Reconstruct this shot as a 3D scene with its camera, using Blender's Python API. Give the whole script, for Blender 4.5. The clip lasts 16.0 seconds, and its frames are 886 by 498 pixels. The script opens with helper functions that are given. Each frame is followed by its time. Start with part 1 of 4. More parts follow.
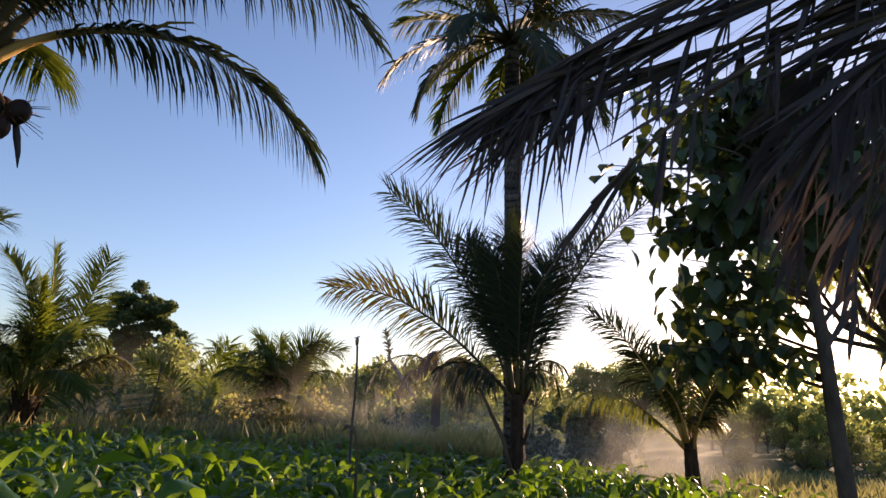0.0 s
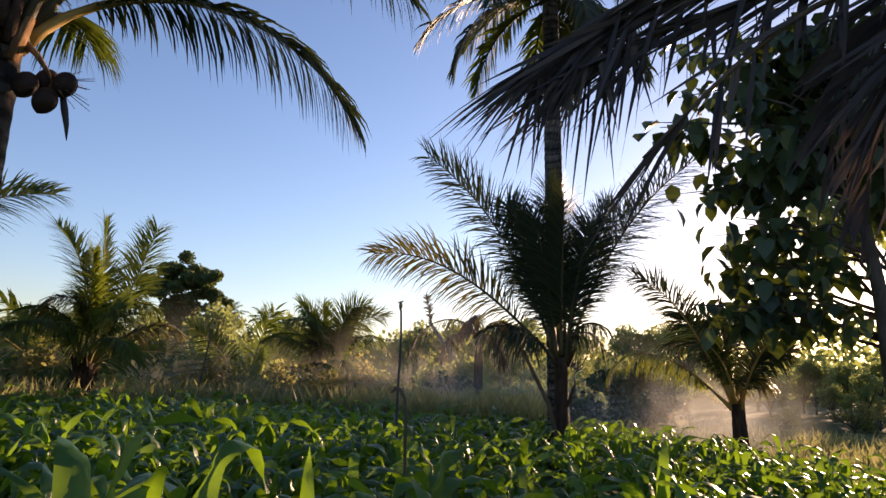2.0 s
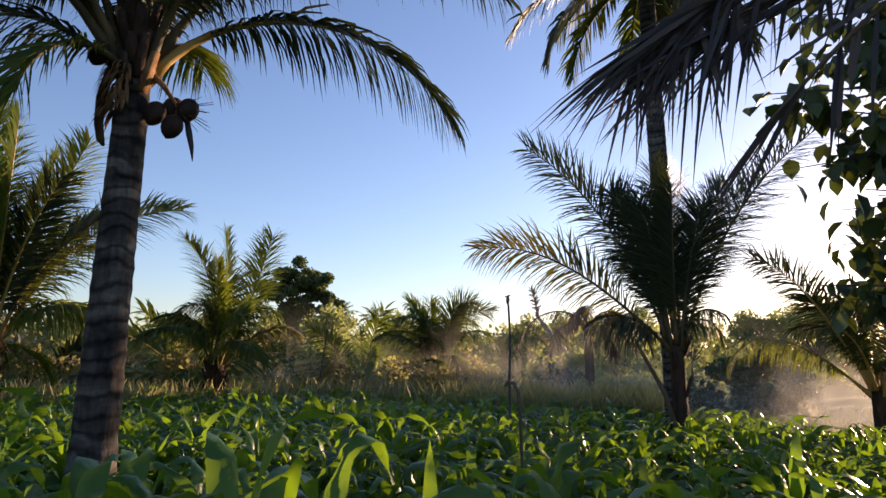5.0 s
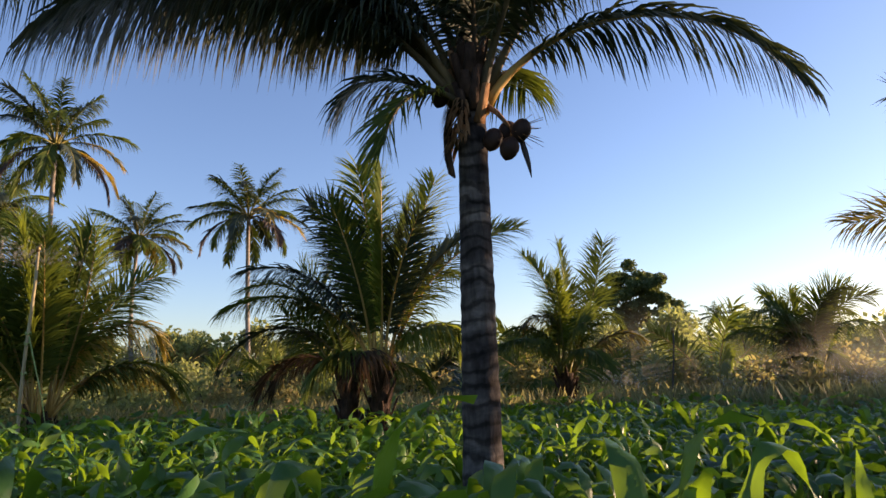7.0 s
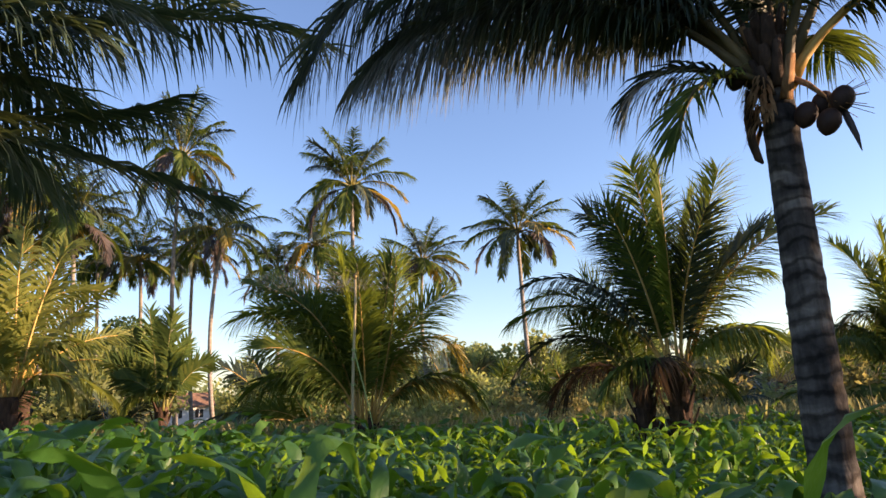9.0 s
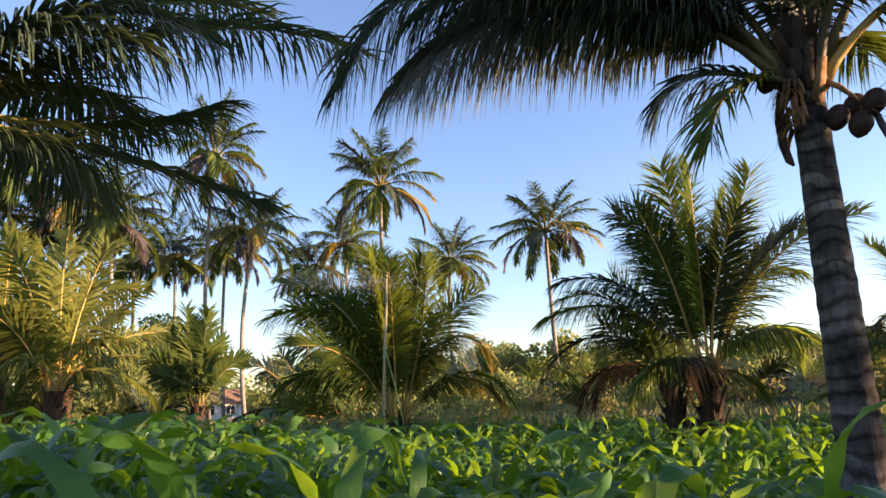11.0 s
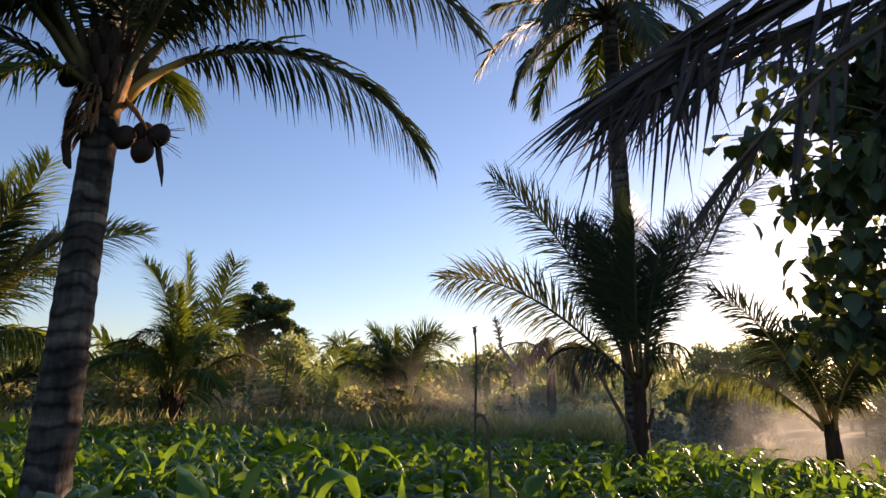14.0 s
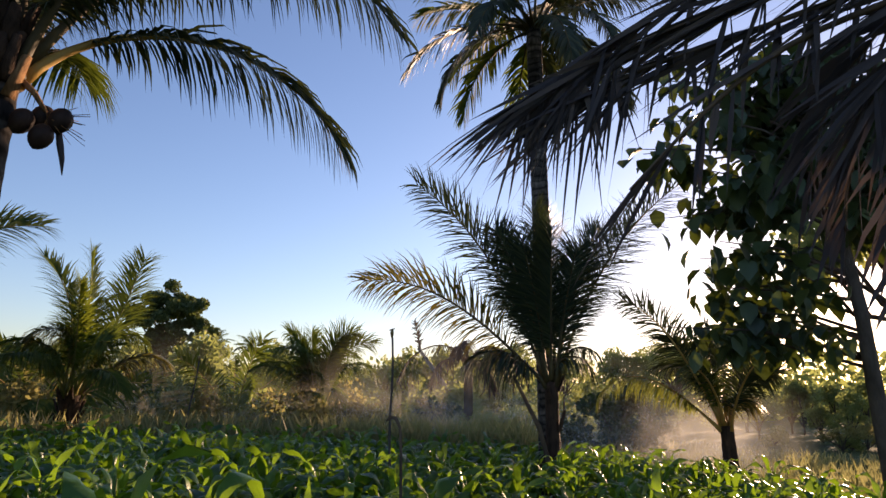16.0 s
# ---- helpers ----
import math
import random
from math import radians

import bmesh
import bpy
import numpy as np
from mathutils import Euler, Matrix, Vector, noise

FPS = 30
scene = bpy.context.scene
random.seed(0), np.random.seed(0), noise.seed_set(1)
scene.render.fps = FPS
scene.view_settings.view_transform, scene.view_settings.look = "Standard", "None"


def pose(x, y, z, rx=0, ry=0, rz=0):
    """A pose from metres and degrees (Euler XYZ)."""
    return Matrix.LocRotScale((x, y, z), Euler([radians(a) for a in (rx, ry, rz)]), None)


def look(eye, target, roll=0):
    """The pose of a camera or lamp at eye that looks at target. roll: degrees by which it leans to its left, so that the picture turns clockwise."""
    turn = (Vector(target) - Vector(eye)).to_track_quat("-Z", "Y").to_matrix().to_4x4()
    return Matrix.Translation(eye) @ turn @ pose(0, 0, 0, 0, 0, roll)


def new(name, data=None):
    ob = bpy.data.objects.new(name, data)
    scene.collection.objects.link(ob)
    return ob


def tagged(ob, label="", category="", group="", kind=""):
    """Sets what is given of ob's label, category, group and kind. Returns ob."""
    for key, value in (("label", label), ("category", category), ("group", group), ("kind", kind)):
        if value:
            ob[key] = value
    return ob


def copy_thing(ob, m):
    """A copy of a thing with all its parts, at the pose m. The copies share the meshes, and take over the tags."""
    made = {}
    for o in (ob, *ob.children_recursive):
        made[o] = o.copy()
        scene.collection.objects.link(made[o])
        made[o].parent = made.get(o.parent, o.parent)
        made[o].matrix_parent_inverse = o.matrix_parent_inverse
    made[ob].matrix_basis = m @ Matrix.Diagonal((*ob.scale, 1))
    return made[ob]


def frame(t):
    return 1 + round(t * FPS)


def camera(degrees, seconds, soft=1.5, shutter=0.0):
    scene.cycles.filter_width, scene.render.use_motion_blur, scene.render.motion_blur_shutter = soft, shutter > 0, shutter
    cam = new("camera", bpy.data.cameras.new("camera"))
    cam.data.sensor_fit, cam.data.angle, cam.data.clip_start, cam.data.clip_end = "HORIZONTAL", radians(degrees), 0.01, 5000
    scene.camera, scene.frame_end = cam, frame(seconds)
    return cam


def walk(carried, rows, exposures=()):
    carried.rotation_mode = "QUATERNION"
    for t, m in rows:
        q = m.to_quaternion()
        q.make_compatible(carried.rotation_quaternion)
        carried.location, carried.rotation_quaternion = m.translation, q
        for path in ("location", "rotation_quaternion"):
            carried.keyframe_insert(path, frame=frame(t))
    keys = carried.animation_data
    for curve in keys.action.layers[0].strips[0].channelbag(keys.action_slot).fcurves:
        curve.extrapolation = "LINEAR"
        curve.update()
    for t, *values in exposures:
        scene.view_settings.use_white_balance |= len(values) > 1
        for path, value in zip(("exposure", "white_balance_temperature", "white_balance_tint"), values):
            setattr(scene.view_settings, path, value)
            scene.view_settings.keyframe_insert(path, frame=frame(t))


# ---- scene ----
cam = camera(68.25, 16.0)
PATH = [
    (0, (-0.008, 0.007, 1.438), (-0.023, 1.950, 1.913), 2.25),
    (0.5, (-0.025, 0.030, 1.436), (-0.056, 1.977, 1.891), 1.15),
    (1, (-0.035, 0.032, 1.432), (-0.109, 1.981, 1.874), 1.14),
    (1.5, (-0.041, 0.050, 1.428), (-0.149, 2.009, 1.818), 1.32),
    (2, (-0.049, 0.052, 1.426), (-0.177, 2.014, 1.794), 1.77),
    (2.5, (-0.036, 0.041, 1.426), (-0.186, 2.002, 1.786), 1.61),
    (3, (-0.028, 0.049, 1.426), (-0.183, 2.011, 1.782), 1.59),
    (3.2, (-0.029, 0.051, 1.425), (-0.185, 2.013, 1.781), 1.75),
    (4.25, (-0.050, 0.028, 1.426), (-0.315, 1.990, 1.777), 0.95),
    (5.3, (-0.086, -0.005, 1.428), (-0.640, 1.886, 1.773), 0.00),
    (5.5, (-0.115, 0.004, 1.434), (-0.761, 1.865, 1.780), -0.18),
    (6, (-0.161, 0.004, 1.426), (-0.999, 1.786, 1.778), -1.18),
    (6.5, (-0.243, 0.039, 1.421), (-1.345, 1.669, 1.782), -2.02),
    (7, (-0.260, 0.010, 1.418), (-1.548, 1.492, 1.800), -2.34),
    (7.5, (-0.357, 0.045, 1.431), (-1.813, 1.354, 1.839), -2.39),
    (8, (-0.413, -0.060, 1.442), (-2.011, 1.066, 1.864), -2.80),
    (8.5, (-0.442, -0.122, 1.434), (-2.135, 0.848, 1.870), -3.29),
    (9, (-0.420, -0.203, 1.427), (-2.176, 0.647, 1.869), -2.78),
    (9.2, (-0.406, -0.221, 1.425), (-2.180, 0.590, 1.869), -2.65),
    (10.2, (-0.365, -0.285, 1.416), (-2.193, 0.399, 1.852), -2.40),
    (11.3, (-0.290, -0.309, 1.410), (-2.010, 0.605, 1.865), -1.84),
    (11.5, (-0.278, -0.286, 1.414), (-1.906, 0.787, 1.861), -1.06),
    (12, (-0.242, -0.213, 1.423), (-1.546, 1.238, 1.862), 0.46),
    (12.5, (-0.230, -0.115, 1.428), (-1.214, 1.574, 1.849), 0.65),
    (13, (-0.161, -0.078, 1.438), (-0.871, 1.747, 1.848), 1.41),
    (13.5, (-0.136, -0.011, 1.437), (-0.617, 1.882, 1.867), 1.07),
    (14, (-0.120, -0.045, 1.439), (-0.441, 1.881, 1.871), 0.68),
    (14.5, (-0.098, -0.056, 1.442), (-0.353, 1.879, 1.877), 0.52),
    (15, (-0.087, -0.039, 1.436), (-0.286, 1.903, 1.867), 0.55),
    (15.5, (-0.082, -0.034, 1.433), (-0.210, 1.914, 1.869), 0.77),
    (16, (-0.083, -0.035, 1.437), (-0.171, 1.914, 1.880), 0.81),
]
EXPOSURES = [(0.0, 0.92, 7000, 33), (3.0, 0.94, 7000, 33), (6.5, 1.12, 6850, 33), (9.0, 1.58, 6950, 32), (11.3, 1.79, 7100, 32), (12.0, 1.74, 7150, 33), (12.5, 1.36, 7100, 33), (13.5, 1.0, 6950, 33), (16.0, 0.89, 6950, 33)]
walk(cam, [(t, look(eye, target, roll)) for t, eye, target, roll in PATH], EXPOSURES)

# ---- light: a low sun behind the trees, clear sky ----
SUN_BEARING, SUN_HEIGHT = 31.5, 7.5  # degrees clockwise from +y, and above the horizon
world = bpy.data.worlds.new("sky")
scene.world = world
world.use_nodes = True
sky = world.node_tree.nodes.new("ShaderNodeTexSky")
sky.sky_type, sky.sun_disc = "NISHITA", False
sky.sun_elevation, sky.sun_rotation = radians(SUN_HEIGHT), radians(SUN_BEARING)
sky.air_density, sky.dust_density, sky.ozone_density = 1.0, 0.5, 2.9
world.node_tree.links.new(sky.outputs[0], world.node_tree.nodes["Background"].inputs[0])
world.node_tree.nodes["Background"].inputs[1].default_value = 0.15
to_sun = Vector((math.sin(radians(SUN_BEARING)) * math.cos(radians(SUN_HEIGHT)), math.cos(radians(SUN_BEARING)) * math.cos(radians(SUN_HEIGHT)), math.sin(radians(SUN_HEIGHT))))
sun = new("sun", bpy.data.lights.new("sun", "SUN"))
sun.data.energy, sun.data.angle, sun.data.color = 5.0, radians(0.6), (1.0, 0.76, 0.46)
sun.matrix_world = look(to_sun * 60, (0, 0, 0))


# ---- materials ----
def nodes_of(name):
    m = bpy.data.materials.new(name)
    m.use_nodes = True
    return m, m.node_tree, m.node_tree.nodes["Principled BSDF"]


def ramp(tree, source, stops):
    r = tree.nodes.new("ShaderNodeValToRGB")
    e = r.color_ramp.elements
    while len(e) < len(stops):
        e.new(0.5)
    for one, (at, colour) in zip(e, stops):
        one.position, one.color = at, (*colour, 1)
    tree.links.new(source, r.inputs[0])
    return r.outputs[0]


def noise_of(tree, scale, detail=4.0, stretch=(1, 1, 1), distort=0.0):
    c, s, n = tree.nodes.new("ShaderNodeTexCoord"), tree.nodes.new("ShaderNodeMapping"), tree.nodes.new("ShaderNodeTexNoise")
    s.inputs["Scale"].default_value = stretch
    n.inputs["Scale"].default_value, n.inputs["Detail"].default_value, n.inputs["Distortion"].default_value = scale, detail, distort
    tree.links.new(c.outputs["Object"], s.inputs[0])
    tree.links.new(s.outputs[0], n.inputs["Vector"])
    return n.outputs["Fac"]


def mixed(tree, a, b, kind, fac=1.0):
    m = tree.nodes.new("ShaderNodeMix")
    m.data_type, m.blend_type = "RGBA", kind
    m.inputs[0].default_value = fac
    tree.links.new(a, m.inputs[6])
    tree.links.new(b, m.inputs[7])
    return m.outputs[2]


def bumped(tree, shader, height, strength, depth=0.01):
    b = tree.nodes.new("ShaderNodeBump")
    b.inputs["Strength"].default_value, b.inputs["Distance"].default_value = strength, depth
    tree.links.new(height, b.inputs["Height"])
    tree.links.new(b.outputs[0], shader.inputs["Normal"])


def leaf_material(name, stops, glow, thin=0.4, rough=0.45, patch=2.0, spec=0.5, relief=0.0):
    """Thin leaf: glossy skin that also lets light through; colour varies leaf by leaf and in patches."""
    m, tree, p = nodes_of(name)
    geo = tree.nodes.new("ShaderNodeNewGeometry")
    add = tree.nodes.new("ShaderNodeMath")
    add.operation = "MULTIPLY_ADD"
    tree.links.new(geo.outputs["Random Per Island"], add.inputs[0])
    add.inputs[1].default_value = 0.6
    half = tree.nodes.new("ShaderNodeMath")
    half.operation = "MULTIPLY"
    half.inputs[1].default_value = 0.5
    tree.links.new(noise_of(tree, patch), half.inputs[0])
    tree.links.new(half.outputs[0], add.inputs[2])
    colour = ramp(tree, add.outputs[0], stops)
    tree.links.new(colour, p.inputs["Base Color"])
    p.inputs["Roughness"].default_value, p.inputs["Specular IOR Level"].default_value = rough, spec
    if relief:
        bumped(tree, p, noise_of(tree, 34.0, 3.0, (1, 1, 0.5)), relief, 0.008)
    tl = tree.nodes.new("ShaderNodeBsdfTranslucent")
    g = tree.nodes.new("ShaderNodeRGB")
    g.outputs[0].default_value = (*glow, 1)
    tree.links.new(mixed(tree, colour, g.outputs[0], "MIX", 0.75), tl.inputs[0])
    mx = tree.nodes.new("ShaderNodeMixShader")
    mx.inputs[0].default_value = thin
    tree.links.new(p.outputs[0], mx.inputs[1])
    tree.links.new(tl.outputs[0], mx.inputs[2])
    tree.links.new(mx.outputs[0], tree.nodes["Material Output"].inputs[0])
    return m


def solid_material(name, stops, scale=6.0, rough=0.8, stretch=(1, 1, 1), relief=0.5, depth=0.01, fine=60.0, metal=0.0, spec=0.2):
    m, tree, p = nodes_of(name)
    p.inputs["Specular IOR Level"].default_value = spec
    a = noise_of(tree, scale, 6.0, stretch, 0.4)
    tree.links.new(ramp(tree, a, stops), p.inputs["Base Color"])
    p.inputs["Roughness"].default_value, p.inputs["Metallic"].default_value = rough, metal
    bumped(tree, p, noise_of(tree, fine, 6.0, stretch), relief, depth)
    return m


PALM_LEAF = leaf_material("palm_leaflet", [(0.15, (0.032, 0.06, 0.02)), (0.55, (0.062, 0.098, 0.025)), (0.95, (0.14, 0.16, 0.034))], (0.28, 0.36, 0.035), 0.24, 0.6, spec=0.1)
# Darker leaflet copy, with the shade of backlit fronds put into its colour.
PALM_DARK = leaf_material("shaded_leaflet", [(0.15, (0.02, 0.034, 0.028)), (0.55, (0.036, 0.054, 0.036)), (0.95, (0.075, 0.09, 0.04))], (0.18, 0.23, 0.04), 0.08, 0.5, spec=0.28)
PALM_LIME = leaf_material("sunlit_lime_leaflet", [(0.15, (0.075, 0.1, 0.025)), (0.55, (0.13, 0.15, 0.034)), (0.95, (0.23, 0.22, 0.05))], (0.38, 0.41, 0.06), 0.4, 0.5, spec=0.25)
PALM_MIXED = leaf_material("part_yellow_leaflet", [(0.2, (0.02, 0.035, 0.016)), (0.5, (0.05, 0.07, 0.02)), (0.62, (0.24, 0.17, 0.03)), (0.95, (0.36, 0.23, 0.03))], (0.36, 0.3, 0.03), 0.22, 0.45, 1.2)
PALM_YELLOW = leaf_material("yellowing_leaflet", [(0.2, (0.10, 0.11, 0.02)), (0.5, (0.22, 0.18, 0.03)), (0.9, (0.35, 0.2, 0.03))], (0.55, 0.38, 0.03), 0.42, 0.5)
# Lighter leaflet copy, with the sunlight on some fronds put into its colour.
PALM_LIGHT = leaf_material("sunlit_leaflet", [(0.15, (0.045, 0.08, 0.018)), (0.6, (0.09, 0.13, 0.024)), (0.95, (0.18, 0.19, 0.034))], (0.36, 0.43, 0.035), 0.34, 0.52, spec=0.18)
PALM_BLUE = leaf_material("blue_green_leaflet", [(0.15, (0.026, 0.05, 0.036)), (0.55, (0.048, 0.076, 0.046)), (0.95, (0.09, 0.11, 0.055))], (0.2, 0.26, 0.06), 0.12, 0.45, spec=0.35)
PALM_DEAD = leaf_material("dry_leaflet", [(0.2, (0.045, 0.04, 0.045)), (0.6, (0.078, 0.066, 0.066)), (0.95, (0.14, 0.105, 0.085))], (0.18, 0.12, 0.07), 0.1, 0.75, spec=0.2)
PALM_BROWN = leaf_material("withered_leaflet", [(0.2, (0.04, 0.026, 0.016)), (0.6, (0.075, 0.05, 0.03)), (0.95, (0.14, 0.095, 0.05))], (0.2, 0.12, 0.05), 0.12, 0.75, spec=0.15)
MAIZE = leaf_material("maize_blade", [(0.1, (0.016, 0.06, 0.026)), (0.5, (0.035, 0.108, 0.031)), (0.9, (0.105, 0.22, 0.034))], (0.36, 0.6, 0.012), 0.36, 0.36, 5.0, 0.32, 0.6)
BROAD = leaf_material("broad_leaf", [(0.15, (0.026, 0.046, 0.03)), (0.6, (0.044, 0.074, 0.036)), (0.95, (0.085, 0.12, 0.04))], (0.3, 0.4, 0.03), 0.08, 0.5, spec=0.35)
BUSH = leaf_material("bush_leaf", [(0.1, (0.08, 0.112, 0.05)), (0.5, (0.14, 0.17, 0.068)), (0.9, (0.25, 0.25, 0.1))], (0.46, 0.52, 0.14), 0.52, 0.6, spec=0.25)
TREE_LEAF = leaf_material("tree_leaf", [(0.1, (0.042, 0.07, 0.034)), (0.5, (0.07, 0.104, 0.044)), (0.9, (0.13, 0.16, 0.06))], (0.28, 0.36, 0.06), 0.22, 0.6, spec=0.25)
BUSH_DRY = leaf_material("dry_bush_leaf", [(0.1, (0.085, 0.09, 0.042)), (0.5, (0.16, 0.15, 0.065)), (0.9, (0.28, 0.22, 0.1))], (0.46, 0.42, 0.13), 0.5, 0.7, spec=0.15)
GRASS = leaf_material("grass_blade", [(0.1, (0.085, 0.11, 0.04)), (0.45, (0.17, 0.175, 0.07)), (0.7, (0.29, 0.25, 0.12)), (0.9, (0.4, 0.33, 0.18))], (0.46, 0.44, 0.16), 0.45, 0.65, spec=0.2)
STALK = solid_material("frond_stalk", [(0.3, (0.10, 0.11, 0.03)), (0.7, (0.24, 0.2, 0.06))], 3.0, 0.45, (1, 1, 0.3), 0.2)
STALK_GOLD = solid_material("golden_stalk", [(0.3, (0.34, 0.2, 0.05)), (0.7, (0.5, 0.33, 0.1))], 4.0, 0.4, (1, 1, 0.3), 0.2)
STALK_BROWN = solid_material("old_stalk", [(0.3, (0.04, 0.03, 0.018)), (0.55, (0.09, 0.07, 0.03)), (0.75, (0.2, 0.14, 0.06))], 4.0, 0.6, (1, 1, 0.3), 0.4)
STALK_DEAD = solid_material("dry_stalk", [(0.3, (0.07, 0.05, 0.035)), (0.7, (0.16, 0.11, 0.07))], 5.0, 0.8, (1, 1, 0.3), 0.4)
STEM = solid_material("maize_stem", [(0.3, (0.08, 0.14, 0.03)), (0.7, (0.16, 0.2, 0.05))], 8.0, 0.5, (1, 1, 0.3), 0.2)
WOOD = solid_material("branch_bark", [(0.3, (0.06, 0.045, 0.035)), (0.7, (0.14, 0.11, 0.085))], 7.0, 0.9, (1, 1, 0.4), 0.8, 0.02)
NUT = solid_material("coconut_husk", [(0.35, (0.022, 0.013, 0.011)), (0.6, (0.045, 0.023, 0.016)), (0.8, (0.09, 0.05, 0.028))], 9.0, 0.6, (1, 1, 0.4), 0.4)
FIBRE = solid_material("palm_fibre", [(0.3, (0.16, 0.08, 0.035)), (0.7, (0.36, 0.2, 0.09))], 14.0, 0.9, (3, 3, 0.4), 1.0, 0.01, 90.0)
HUSK = solid_material("frond_base_husk", [(0.3, (0.03, 0.02, 0.015)), (0.6, (0.075, 0.045, 0.03)), (0.8, (0.15, 0.09, 0.055))], 9.0, 0.9, (2, 2, 0.5), 1.0, 0.012, 70.0)
SOIL = solid_material("field_soil", [(0.3, (0.045, 0.05, 0.02)), (0.5, (0.06, 0.085, 0.022)), (0.65, (0.085, 0.105, 0.028)), (0.8, (0.12, 0.105, 0.045))], 0.7, 0.95, (1, 1, 1), 1.0, 0.05, 9.0)
POLE = solid_material("pole_bamboo", [(0.3, (0.26, 0.21, 0.11)), (0.7, (0.48, 0.4, 0.22))], 6.0, 0.6, (1, 1, 0.2), 0.3)
POLE_DARK = solid_material("pole_iron", [(0.3, (0.05, 0.045, 0.04)), (0.7, (0.11, 0.1, 0.09))], 8.0, 0.7, (1, 1, 0.3), 0.3)
BRASS = solid_material("sprinkler_brass", [(0.3, (0.2, 0.14, 0.06)), (0.7, (0.35, 0.25, 0.1))], 20.0, 0.4, (1, 1, 1), 0.2, 0.002, 80.0, 0.8)
ROPE = solid_material("tied_rope", [(0.3, (0.2, 0.3, 0.08)), (0.7, (0.4, 0.5, 0.2))], 30.0, 0.8)
WHITEWASH = solid_material("white_plaster", [(0.3, (0.62, 0.6, 0.55)), (0.7, (0.8, 0.78, 0.74))], 1.2, 0.85)
ROOFTILE = solid_material("clay_roof", [(0.3, (0.17, 0.1, 0.07)), (0.7, (0.28, 0.17, 0.11))], 3.0, 0.85)
DARKGLASS = solid_material("window_dark", [(0.3, (0.03, 0.03, 0.03)), (0.7, (0.06, 0.06, 0.06))], 3.0, 0.2)


def bark_material():
    """Coconut bark: grey, with the dark leaf scars as rings, cracked upright, lichen in patches."""
    m, tree, p = nodes_of("ringed_bark")
    c, wave = tree.nodes.new("ShaderNodeTexCoord"), tree.nodes.new("ShaderNodeTexWave")
    wave.wave_type, wave.bands_direction = "BANDS", "Z"
    for key, value in (("Scale", 2.6), ("Distortion", 9.0), ("Detail", 5.0), ("Detail Scale", 1.2)):
        wave.inputs[key].default_value = value
    tree.links.new(c.outputs["Object"], wave.inputs["Vector"])
    rings = ramp(tree, wave.outputs["Fac"], [(0.04, (0.4, 0.38, 0.36)), (0.22, (0.74, 0.72, 0.7)), (0.55, (1, 1, 1))])
    patch = ramp(tree, noise_of(tree, 2.2, 6.0, (0.8, 0.8, 2.2), 0.6), [(0.34, (0.032, 0.028, 0.027)), (0.5, (0.085, 0.075, 0.068)), (0.68, (0.23, 0.205, 0.18))])
    rings = mixed(tree, rings, patch, "MULTIPLY", 1.0)
    cracks = ramp(tree, noise_of(tree, 26.0, 6.0, (1, 1, 0.25)), [(0.35, (0.5, 0.48, 0.46)), (0.62, (1, 1, 1))])
    tree.links.new(mixed(tree, rings, cracks, "MULTIPLY", 0.85), p.inputs["Base Color"])
    p.inputs["Roughness"].default_value, p.inputs["Specular IOR Level"].default_value = 0.9, 0.15
    bumped(tree, p, noise_of(tree, 30.0, 8.0, (1, 1, 0.4)), 0.8, 0.012)
    return m


BARK = bark_material()
PALE_BARK = solid_material("pale_bark", [(0.3, (0.16, 0.14, 0.12)), (0.6, (0.27, 0.24, 0.2)), (0.8, (0.36, 0.33, 0.29))], 3.0, 0.9, (0.3, 0.3, 3), 0.5)


# ---- mesh helpers ----
class Soup:
    """Vertices and faces gathered for one mesh."""

    def __init__(self):
        self.v, self.f, self.n = [], [], 0

    def add(self, verts, faces):
        self.v.append(np.asarray(verts, float).reshape(-1, 3))
        self.f += [tuple(i + self.n for i in face) for face in faces]
        self.n += len(self.v[-1])

    def mesh(self, name, material, smooth=True):
        me = bpy.data.meshes.new(name)
        me.from_pydata(np.concatenate(self.v).tolist() if self.v else [], [], self.f)
        me.materials.append(material)
        me.polygons.foreach_set("use_smooth", [smooth] * len(me.polygons))
        me.update()
        return me


def thing(name, place, label, category, group="", kind="", turn=0.0):
    ob = new(name)
    ob.matrix_basis = pose(*place, 0, 0, turn)
    return tagged(ob, label, category, group, kind)


def part(name, soup, material, parent, label="", smooth=True, kind=""):
    ob = new(name, soup.mesh(name, material, smooth))
    ob.parent = parent
    return tagged(ob, label, kind=kind)


def tube(soup, points, radii, sides=8, cap=True):
    """A round tapered rod along points."""
    pts = np.asarray(points, float)
    rad = np.broadcast_to(np.asarray(radii, float), len(pts))
    way = np.gradient(pts, axis=0)
    way /= np.linalg.norm(way, axis=1)[:, None] + 1e-12
    ref = np.array([1.0, 0, 0]) if abs(way[0, 0]) < 0.8 else np.array([0, 1.0, 0])
    verts = []
    for p, w, r in zip(pts, way, rad):
        a = np.cross(w, ref)
        a /= np.linalg.norm(a)
        b = np.cross(w, a)
        ang = np.arange(sides) * 2 * np.pi / sides
        verts.append(p + r * (np.cos(ang)[:, None] * a + np.sin(ang)[:, None] * b))
    faces = [(i * sides + k, i * sides + (k + 1) % sides, (i + 1) * sides + (k + 1) % sides, (i + 1) * sides + k) for i in range(len(pts) - 1) for k in range(sides)]
    if cap:
        faces += [tuple(range(sides))[::-1], tuple((len(pts) - 1) * sides + k for k in range(sides))]
    soup.add(np.concatenate(verts), faces)


